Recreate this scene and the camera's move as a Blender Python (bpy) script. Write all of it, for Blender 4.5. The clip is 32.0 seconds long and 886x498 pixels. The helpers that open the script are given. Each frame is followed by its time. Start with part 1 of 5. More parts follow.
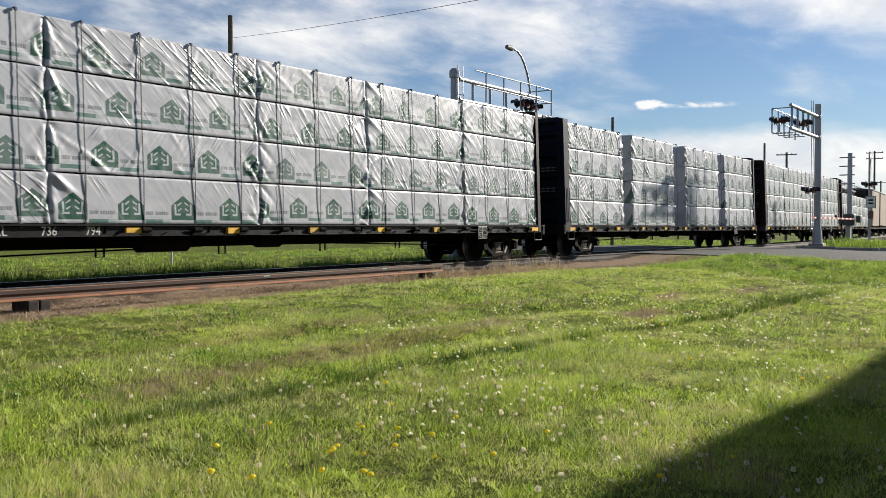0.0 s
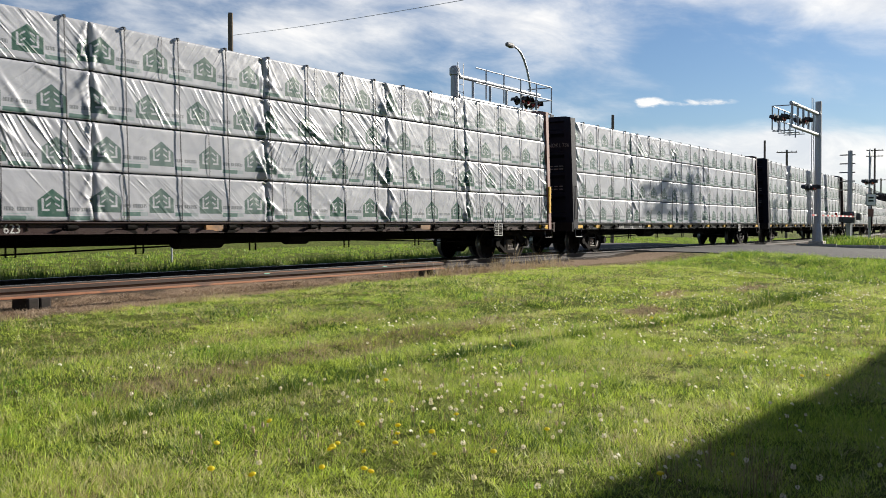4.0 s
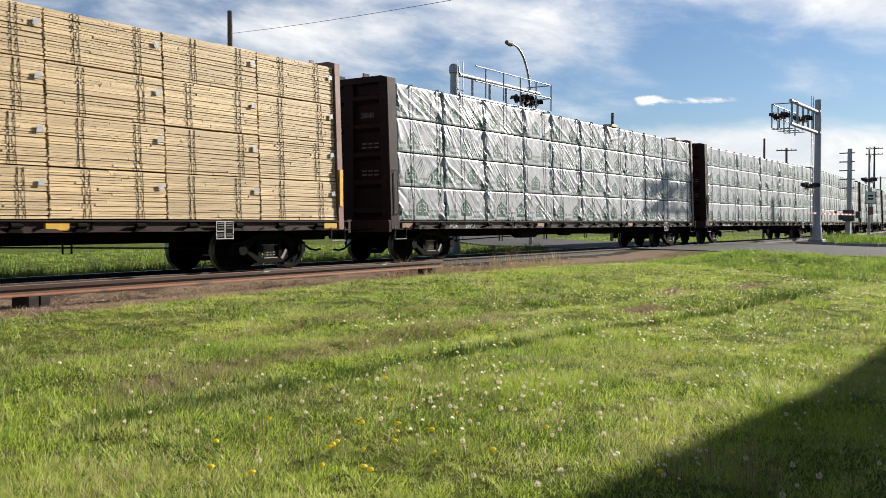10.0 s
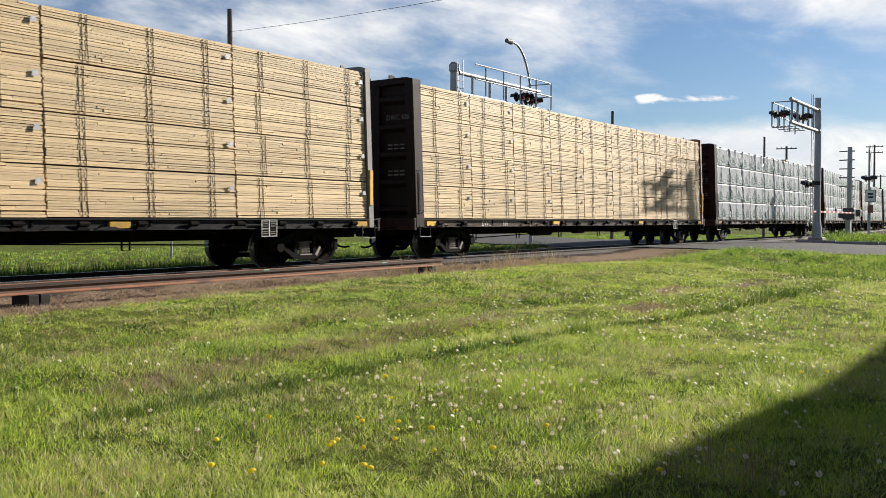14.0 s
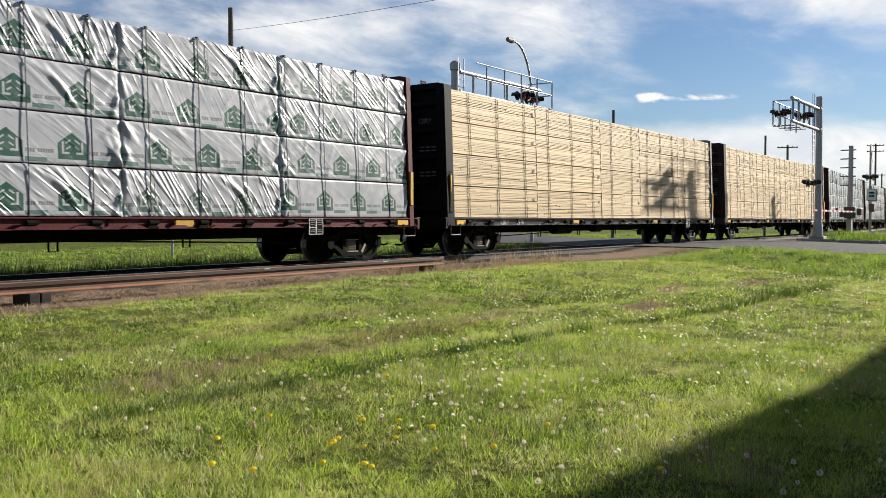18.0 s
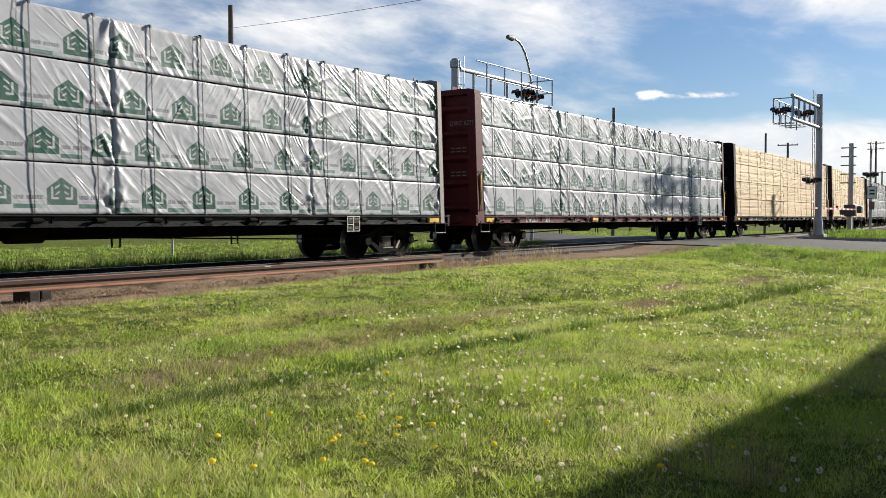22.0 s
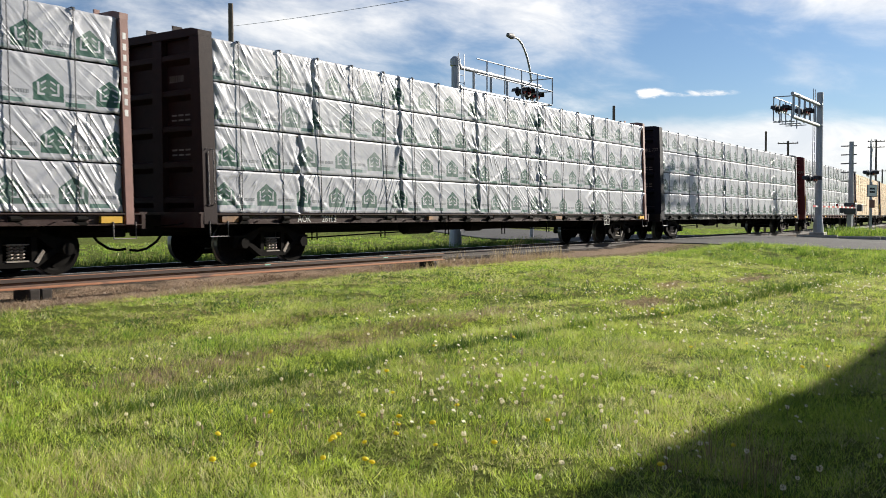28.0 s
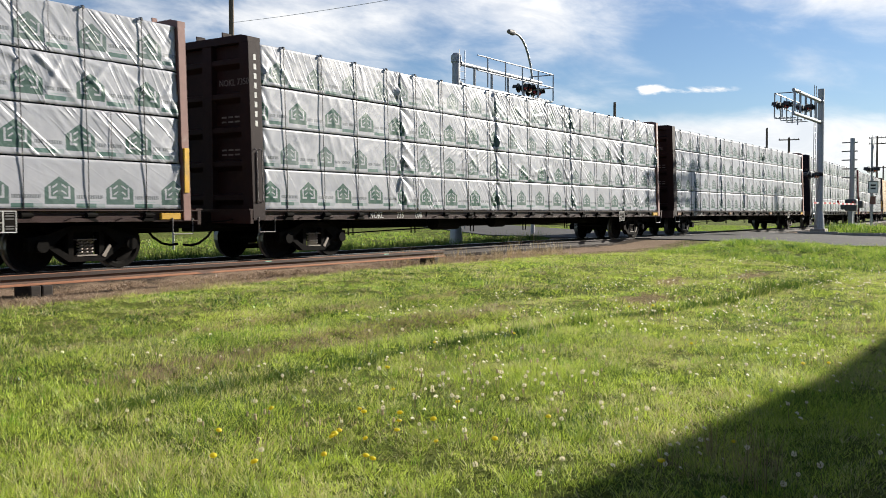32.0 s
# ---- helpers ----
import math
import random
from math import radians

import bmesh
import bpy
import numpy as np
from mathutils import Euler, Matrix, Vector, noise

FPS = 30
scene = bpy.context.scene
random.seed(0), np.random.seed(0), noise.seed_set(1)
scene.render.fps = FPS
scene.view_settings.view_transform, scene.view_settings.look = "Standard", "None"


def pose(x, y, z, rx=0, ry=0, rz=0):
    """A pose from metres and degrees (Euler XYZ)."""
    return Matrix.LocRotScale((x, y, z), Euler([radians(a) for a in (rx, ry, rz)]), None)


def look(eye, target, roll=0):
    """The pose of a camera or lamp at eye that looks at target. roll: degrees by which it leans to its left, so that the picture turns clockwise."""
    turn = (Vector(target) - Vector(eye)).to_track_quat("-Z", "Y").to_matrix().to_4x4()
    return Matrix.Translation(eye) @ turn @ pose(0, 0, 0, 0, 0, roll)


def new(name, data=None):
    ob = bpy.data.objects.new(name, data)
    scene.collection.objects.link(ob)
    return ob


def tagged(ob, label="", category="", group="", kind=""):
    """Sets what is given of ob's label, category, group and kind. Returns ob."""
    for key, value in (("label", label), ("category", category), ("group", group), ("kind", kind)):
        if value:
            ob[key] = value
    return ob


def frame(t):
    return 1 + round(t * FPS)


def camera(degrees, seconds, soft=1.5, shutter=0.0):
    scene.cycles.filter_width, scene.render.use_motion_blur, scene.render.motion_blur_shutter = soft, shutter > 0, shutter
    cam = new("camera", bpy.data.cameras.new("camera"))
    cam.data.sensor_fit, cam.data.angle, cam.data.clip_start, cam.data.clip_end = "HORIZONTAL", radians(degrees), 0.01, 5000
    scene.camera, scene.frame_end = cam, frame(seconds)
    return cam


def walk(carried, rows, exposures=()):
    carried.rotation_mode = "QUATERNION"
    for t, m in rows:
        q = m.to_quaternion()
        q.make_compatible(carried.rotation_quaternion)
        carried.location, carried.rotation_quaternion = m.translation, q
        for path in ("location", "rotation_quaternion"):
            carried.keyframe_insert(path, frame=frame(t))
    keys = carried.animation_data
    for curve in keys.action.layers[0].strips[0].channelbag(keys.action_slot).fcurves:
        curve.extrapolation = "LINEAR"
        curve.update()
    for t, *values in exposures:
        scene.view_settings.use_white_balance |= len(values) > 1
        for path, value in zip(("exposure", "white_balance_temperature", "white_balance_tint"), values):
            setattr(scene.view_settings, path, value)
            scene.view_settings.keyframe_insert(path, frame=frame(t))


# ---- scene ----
cam = camera(51.34, 32.0, soft=0.85, shutter=0.12)
EYE = (0.0, 0.0, 1.66)


def aim(turn, tilt):
    """The camera's pose from its turn from north to east and its tilt, in degrees."""
    return pose(*EYE, 90 + tilt, 0, -turn)


walk(cam, [(t, aim(a, b)) for t, a, b in (
    (0, 55.594, -1.374), (0.5, 55.612, -1.374), (1, 55.612, -1.374), (1.5, 55.594, -1.374), (2, 55.612, -1.319),
    (2.5, 55.567, -1.374), (3, 55.585, -1.427), (3.5, 55.585, -1.481), (5.5, 55.612, -1.589), (6, 55.612, -1.589),
    (6.5, 55.612, -1.589), (7, 55.612, -1.589), (7.5, 55.612, -1.642), (8, 55.612, -1.615), (8.5, 55.612, -1.607),
    (9, 55.612, -1.624), (9.5, 55.612, -1.589), (10, 55.612, -1.642), (10.5, 55.612, -1.642), (11, 55.612, -1.642),
    (11.5, 55.612, -1.697), (12, 55.612, -1.697), (12.5, 55.612, -1.697), (13, 55.612, -1.697), (13.5, 55.612, -1.750),
    (14, 55.612, -1.751), (14.5, 55.612, -1.794), (16.5, 55.612, -1.786), (17, 55.612, -1.751), (17.5, 55.567, -1.885),
    (18, 55.557, -1.822), (18.5, 55.548, -1.858), (19, 55.531, -1.652), (19.5, 55.531, -1.751), (20, 55.548, -1.804),
    (20.5, 55.556, -1.859), (21, 55.548, -1.859), (21.5, 55.548, -1.903), (22, 55.548, -1.965), (22.5, 55.556, -1.956),
    (23, 55.556, -1.947), (23.5, 55.548, -1.965), (24, 55.539, -1.984), (24.5, 55.548, -2.019), (25, 55.548, -2.020),
    (25.5, 55.548, -2.020), (27.5, 55.548, -2.072), (28, 55.539, -2.074), (28.5, 55.513, -2.074), (29, 55.504, -2.171),
    (29.5, 55.513, -2.216), (30, 55.504, -2.235), (30.5, 55.504, -2.270), (31, 55.504, -2.270), (31.5, 55.504, -2.270),
    (32, 55.495, -2.288),
)], exposures=(
    (0, 0.95), (1, 1.10), (2, 1.05), (3, 0.95), (6, 1.03), (7, 0.99), (8, 0.97), (9, 1.09), (10, 1.01), (11, 0.96), (13, 1.07), (14, 0.97), (17, 1.05),
    (18, 0.96), (19, 0.96), (20, 1.06), (21, 1.06), (23, 0.99), (24, 1.07), (25, 1.07), (28, 1.08), (29, 1.07), (30, 0.98), (31, 1.06), (32, 1.12),
))

# ---- world, sun ----
SUN = Vector((9.5, -3.3, 4.1)).normalized()
sun = new("sun", bpy.data.lights.new("sun", "SUN"))
sun.data.energy, sun.data.angle, sun.data.color = 5.0, radians(1.1), (1.0, 0.93, 0.82)
sun.matrix_world = look((60, -30, 60), Vector((60, -30, 60)) - SUN)

world = bpy.data.worlds.new("sky")
scene.world = world
world.use_nodes = True


def wire(tree):
    """Short hands for a node tree: add a node, link sockets, do maths."""
    def add(name, op=None, data=None):
        n = tree.nodes.new(name)
        if op:
            n.operation = op
        if data:
            n.data_type = data
        return n

    def put(socket, value):
        if isinstance(value, bpy.types.NodeSocket):
            tree.links.new(value, socket)
        elif value is not None:
            socket.default_value = value

    def math_(op, a, b=None, c=None, clamp=False):
        n = add("ShaderNodeMath", op=op)
        n.use_clamp = clamp
        for s, value in zip(n.inputs, (a, b, c)):
            put(s, value)
        return n.outputs[0]

    def mix(fac, a, b, blend="MIX"):
        n = add("ShaderNodeMix", data="RGBA")
        n.blend_type = blend
        put(n.inputs["Factor"], fac)
        put(n.inputs[6], a if not isinstance(a, tuple) else (*a, 1)[:4])
        put(n.inputs[7], b if not isinstance(b, tuple) else (*b, 1)[:4])
        return n.outputs[2]

    def ramp(value, a, b, lo=0.0, hi=1.0):
        n = add("ShaderNodeMapRange")
        n.interpolation_type = "SMOOTHSTEP"
        for s, v in zip(n.inputs, (value, a, b, lo, hi)):
            put(s, v)
        return n.outputs[0]

    def noise_(coords, scale, detail=3.0, rough=0.55, warp=0.0):
        n = add("ShaderNodeTexNoise")
        put(n.inputs["Vector"], coords)
        n.inputs["Scale"].default_value, n.inputs["Detail"].default_value = scale, detail
        n.inputs["Roughness"].default_value, n.inputs["Distortion"].default_value = rough, warp
        return n.outputs["Fac"]
    return add, put, math_, mix, ramp, noise_


def build_sky():
    tree = world.node_tree
    add, put, math_, mix, ramp, noise_ = wire(tree)
    back = tree.nodes["Background"]
    sky = add("ShaderNodeTexSky")
    sky.sky_type, sky.sun_disc = "NISHITA", False
    sky.sun_elevation, sky.sun_rotation = math.asin(SUN.z), math.atan2(SUN.x, SUN.y)
    sky.air_density, sky.dust_density, sky.ozone_density = 1.0, 0.25, 2.2
    way = add("ShaderNodeTexCoord").outputs["Generated"]
    sep = add("ShaderNodeSeparateXYZ")
    put(sep.inputs[0], way)
    x, y, z = sep.outputs
    # clouds are laid out by bearing and height over the horizon, drawn out along the wind
    bearing = math_("ARCTAN2", x, y)
    flat = add("ShaderNodeCombineXYZ")
    put(flat.inputs[0], math_("MULTIPLY", bearing, 3.4))
    put(flat.inputs[1], math_("ADD", math_("MULTIPLY", z, 9.0), math_("MULTIPLY", bearing, 0.9)))
    at = flat.outputs[0]
    broad = noise_(at, 0.9, 3.0, 0.5, 0.2)
    fine = noise_(at, 2.6, 9.0, 0.58, 0.25)

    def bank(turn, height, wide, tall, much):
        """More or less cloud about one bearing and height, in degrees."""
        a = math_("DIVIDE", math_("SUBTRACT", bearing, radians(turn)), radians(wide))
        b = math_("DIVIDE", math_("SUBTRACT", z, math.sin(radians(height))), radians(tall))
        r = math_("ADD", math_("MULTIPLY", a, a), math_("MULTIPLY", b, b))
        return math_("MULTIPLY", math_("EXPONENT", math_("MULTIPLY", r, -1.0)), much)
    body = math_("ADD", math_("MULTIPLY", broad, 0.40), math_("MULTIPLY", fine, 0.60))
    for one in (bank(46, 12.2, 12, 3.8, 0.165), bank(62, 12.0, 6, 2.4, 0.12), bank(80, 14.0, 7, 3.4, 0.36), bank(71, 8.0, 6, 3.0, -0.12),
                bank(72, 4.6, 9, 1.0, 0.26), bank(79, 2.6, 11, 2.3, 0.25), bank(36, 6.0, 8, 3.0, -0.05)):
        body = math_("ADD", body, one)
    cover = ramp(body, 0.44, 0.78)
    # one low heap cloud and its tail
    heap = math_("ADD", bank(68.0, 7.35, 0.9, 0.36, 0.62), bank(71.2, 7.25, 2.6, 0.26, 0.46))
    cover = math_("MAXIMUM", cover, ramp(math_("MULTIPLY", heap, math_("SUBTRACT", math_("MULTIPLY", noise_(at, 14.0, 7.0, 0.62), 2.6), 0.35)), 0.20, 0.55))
    shade = ramp(noise_(at, 3.4, 7.0, 0.6, 0.5), 0.3, 0.7)
    lit = mix(shade, (14.8, 15.3, 16.2), (21.2, 20.7, 19.9))
    clear = mix(1.0, sky.outputs[0], (1.19, 1.37, 1.66), "MULTIPLY")
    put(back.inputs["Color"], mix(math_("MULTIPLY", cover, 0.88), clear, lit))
    back.inputs["Strength"].default_value = 0.0275


build_sky()

# ---- materials ----
MATS = {}


def surface(name, colour, rough=0.6, metal=0.0, other=None, scale=6.0, amount=0.5, bump=0.2, fine=60.0,
            stain=None, stain_scale=1.2, stain_at=(0.55, 0.75), stretch=(1, 1, 1), each=0.0, spec=0.5, trans=0.0, island=0.0):
    """A procedural surface: a base colour mottled at two scales, stains, grain relief and a change from piece to piece."""
    if name in MATS:
        return MATS[name]
    m = bpy.data.materials.new(name)
    m.use_nodes = True
    tree = m.node_tree
    add, put, math_, mix, ramp, noise_ = wire(tree)
    bsdf = tree.nodes["Principled BSDF"]
    coords = add("ShaderNodeTexCoord").outputs["Object"]
    place = add("ShaderNodeMapping")
    place.inputs["Scale"].default_value = stretch
    put(place.inputs["Vector"], coords)
    info = add("ShaderNodeObjectInfo").outputs["Random"]
    shift = add("ShaderNodeCombineXYZ")
    for s, k in zip(shift.inputs, (31.0, 17.0, 23.0)):
        put(s, math_("MULTIPLY", info, k))
    put(place.inputs["Location"], shift.outputs[0])
    at = place.outputs[0]
    other = other or tuple(c * 0.7 for c in colour)
    col = mix(math_("MULTIPLY", ramp(noise_(at, scale, 4.0), 0.3, 0.7), amount), colour, other)
    grain = noise_(at, fine, 3.0)
    col = mix(math_("MULTIPLY", grain, 0.35 * amount), col, tuple(c * 0.6 for c in colour))
    if stain:
        col = mix(ramp(noise_(at, stain_scale, 6.0, 0.65), *stain_at), col, stain)
    if each:
        n = add("ShaderNodeHueSaturation")
        put(n.inputs["Value"], ramp(info, 0, 1, 1 - each, 1 + each))
        put(n.inputs["Color"], col)
        col = n.outputs[0]
    if island:
        n = add("ShaderNodeHueSaturation")
        put(n.inputs["Value"], ramp(add("ShaderNodeNewGeometry").outputs["Random Per Island"], 0, 1, 1 - island, 1 + island))
        put(n.inputs["Color"], col)
        col = n.outputs[0]
    put(bsdf.inputs["Base Color"], col)
    put(bsdf.inputs["Roughness"], ramp(grain, 0.2, 0.8, max(0.05, rough - 0.12), min(1, rough + 0.12)))
    bsdf.inputs["Metallic"].default_value = metal
    bsdf.inputs["Specular IOR Level"].default_value = spec
    if trans:
        bsdf.inputs["Transmission Weight"].default_value = trans
    relief = add("ShaderNodeBump")
    relief.inputs["Strength"].default_value, relief.inputs["Distance"].default_value = bump, 0.01
    put(relief.inputs["Height"], math_("ADD", grain, noise_(at, scale * 3, 3.0)))
    put(bsdf.inputs["Normal"], relief.outputs[0])
    MATS[name] = m
    return m


def wrap_material(name, slack):
    """White woven plastic wrap with a printed row of green house marks, a strip and a line of print; slack says how creased it lies."""
    m = bpy.data.materials.new(name)
    m.use_nodes = True
    tree = m.node_tree
    add, put, math_, mix, ramp, noise_ = wire(tree)
    bsdf = tree.nodes["Principled BSDF"]
    uv = add("ShaderNodeUVMap").outputs[0]
    sep = add("ShaderNodeSeparateXYZ")
    put(sep.inputs[0], uv)
    info = add("ShaderNodeObjectInfo").outputs["Random"]
    u = math_("MULTIPLY", math_("FRACT", math_("DIVIDE", math_("ADD", sep.outputs[0], math_("MULTIPLY", info, 1.2)), 1.2)), 1.2)
    v = math_("ADD", sep.outputs[1], math_("MULTIPLY", math_("SUBTRACT", info, 0.5), 0.10))
    du = math_("ABSOLUTE", math_("SUBTRACT", u, 0.32))

    def less(a, b):
        return math_("LESS_THAN", a, b)

    def more(a, b):
        return math_("GREATER_THAN", a, b)

    def both(*many):
        out = many[0]
        for b in many[1:]:
            out = math_("MULTIPLY", out, b)
        return out
    # the house: a gabled block, out of which two corner strokes and the tiers of a fir tree are left white
    roof = math_("SUBTRACT", 0.585, math_("MULTIPLY", du, 0.70))
    house = both(less(du, 0.285), more(v, 0.11), less(v, roof))
    wall = both(less(math_("ABSOLUTE", math_("SUBTRACT", du, 0.185)), 0.020), less(v, 0.42), more(v, 0.205))
    foot = both(less(math_("ABSOLUTE", math_("SUBTRACT", v, 0.222)), 0.018), less(du, 0.205), more(du, 0.065))
    white = math_("MAXIMUM", wall, foot)
    for apex, reach, thick in ((0.475, 0.135, 0.030), (0.365, 0.125, 0.028)):
        slope = math_("SUBTRACT", apex, math_("MULTIPLY", du, 0.62))
        white = math_("MAXIMUM", white, both(less(math_("ABSOLUTE", math_("SUBTRACT", v, slope)), thick * 0.55), less(du, reach), more(du, 0.040)))
    green = math_("SUBTRACT", house, white, clamp=True)
    faded = ramp(math_("FRACT", math_("MULTIPLY", info, 5.1)), 0.0, 0.7, 0.80, 1.0)
    strip = both(more(u, 0.63), less(u, 1.03), less(v, 0.125), more(v, 0.050))
    pale = both(more(u, 1.03), less(u, 1.20), less(v, 0.125), more(v, 0.050))
    cut = more(noise_(uv, 30.0, 1.0), 0.35)
    words = math_("MAXIMUM", both(more(u, 0.645), less(u, 0.825)), both(more(u, 0.865), less(u, 1.165)))
    print_ = both(words, less(v, 0.272), more(v, 0.205), more(math_("FRACT", math_("MULTIPLY", u, 21.0)), 0.20))
    small = both(more(u, 0.70), less(u, 1.10), less(v, 0.165), more(v, 0.150), cut)
    worn = ramp(noise_(uv, 9.0, 4.0), 0.20, 0.42, 0.55, 1.0)
    dirt = ramp(noise_(uv, 1.1, 5.0, 0.6), 0.45, 0.75)
    col = mix(math_("MULTIPLY", dirt, 0.45), (0.350, 0.358, 0.390), (0.285, 0.291, 0.316))
    col = mix(math_("MULTIPLY", print_, 0.72), col, (0.06, 0.075, 0.08))
    col = mix(math_("MULTIPLY", pale, 0.3), col, (0.05, 0.16, 0.12))
    col = mix(math_("MULTIPLY", small, 0.5), col, (0.2, 0.3, 0.28))
    col = mix(math_("MULTIPLY", math_("MULTIPLY", strip, worn), 0.85), col, (0.030, 0.105, 0.078))
    col = mix(math_("MULTIPLY", math_("MULTIPLY", green, worn), math_("MULTIPLY", faded, 0.95)), col, (0.004, 0.058, 0.034))
    put(bsdf.inputs["Base Color"], col)
    put(bsdf.inputs["Roughness"], ramp(noise_(uv, 5.0, 3.0), 0.3, 0.7, 0.29, 0.46))
    bsdf.inputs["Specular IOR Level"].default_value = 0.34
    # pulled folds: ridges that lie one way on each bundle, strong in places and calm in others
    spin = add("ShaderNodeVectorRotate")
    spin.rotation_type = "Z_AXIS"
    put(spin.inputs["Vector"], uv)
    put(spin.inputs["Angle"], math_("MULTIPLY", math_("ADD", 0.5, math_("MULTIPLY", math_("FRACT", math_("MULTIPLY", info, 7.3)), 0.6)), math_("SUBTRACT", 1.0, math_("MULTIPLY", less(math_("FRACT", math_("MULTIPLY", info, 11.9)), 0.2), 2.0))))
    skew = add("ShaderNodeMapping")
    skew.inputs["Scale"].default_value = (0.36, 3.4, 1)
    off = add("ShaderNodeCombineXYZ")
    put(off.inputs[0], math_("MULTIPLY", info, 19.0))
    put(off.inputs[1], math_("MULTIPLY", info, 43.0))
    put(skew.inputs["Location"], off.outputs[0])
    put(skew.inputs["Vector"], spin.outputs[0])
    lines = noise_(skew.outputs[0], 1.6, 1.0, 0.4, 0.35)
    # crests stand alone on a flat sheet, sharp on one side
    ridge = ramp(math_("ABSOLUTE", math_("SUBTRACT", lines, 0.5)), 0.10, 0.0)
    calm = ramp(math_("ADD", noise_(uv, 1.1, 2.0), math_("MULTIPLY", math_("SUBTRACT", math_("FRACT", math_("MULTIPLY", info, 3.7)), 0.5), 0.22)), 0.46, 0.70, 0.10 * slack, 0.85 * slack)
    crumple = noise_(uv, 3.2, 4.0, 0.5, 0.8)
    high = math_("ADD", math_("MULTIPLY", ridge, calm), math_("MULTIPLY", crumple, 0.12 + 0.14 * slack))
    relief = add("ShaderNodeBump")
    relief.inputs["Strength"].default_value, relief.inputs["Distance"].default_value = 1.0, 0.023
    put(relief.inputs["Height"], high)
    put(bsdf.inputs["Normal"], relief.outputs[0])
    return m


def leaf_material(name, low, high, dry, trans=0.35):
    """Thin green blades that let some light through and differ from blade to blade."""
    m = bpy.data.materials.new(name)
    m.use_nodes = True
    tree = m.node_tree
    add, put, math_, mix, ramp, noise_ = wire(tree)
    bsdf, out = tree.nodes["Principled BSDF"], tree.nodes["Material Output"]
    rnd = add("ShaderNodeNewGeometry").outputs["Random Per Island"]
    coords = add("ShaderNodeTexCoord").outputs["Object"]
    col = mix(ramp(rnd, 0.15, 0.85), low, high)
    patch = ramp(noise_(coords, 0.45, 4.0), 0.40, 0.66)
    col = mix(math_("MULTIPLY", patch, 0.5), col, high)
    col = mix(ramp(noise_(coords, 1.7, 5.0, 0.6), 0.55, 0.35, 0.0, 0.35), col, low)
    old = ramp(math_("ADD", math_("MULTIPLY", math_("FRACT", math_("MULTIPLY", rnd, 17.0)), 0.40), math_("MULTIPLY", noise_(coords, 0.9, 5.0, 0.65), 0.8)), 0.66, 0.80)
    col = mix(math_("MULTIPLY", old, 0.75), col, dry)
    put(bsdf.inputs["Base Color"], col)
    bsdf.inputs["Roughness"].default_value, bsdf.inputs["Specular IOR Level"].default_value = 0.5, 0.42
    thin = add("ShaderNodeBsdfTranslucent")
    put(thin.inputs["Color"], col)
    both = add("ShaderNodeMixShader")
    both.inputs[0].default_value = trans
    put(both.inputs[1], bsdf.outputs[0])
    put(both.inputs[2], thin.outputs[0])
    put(out.inputs["Surface"], both.outputs[0])
    return m


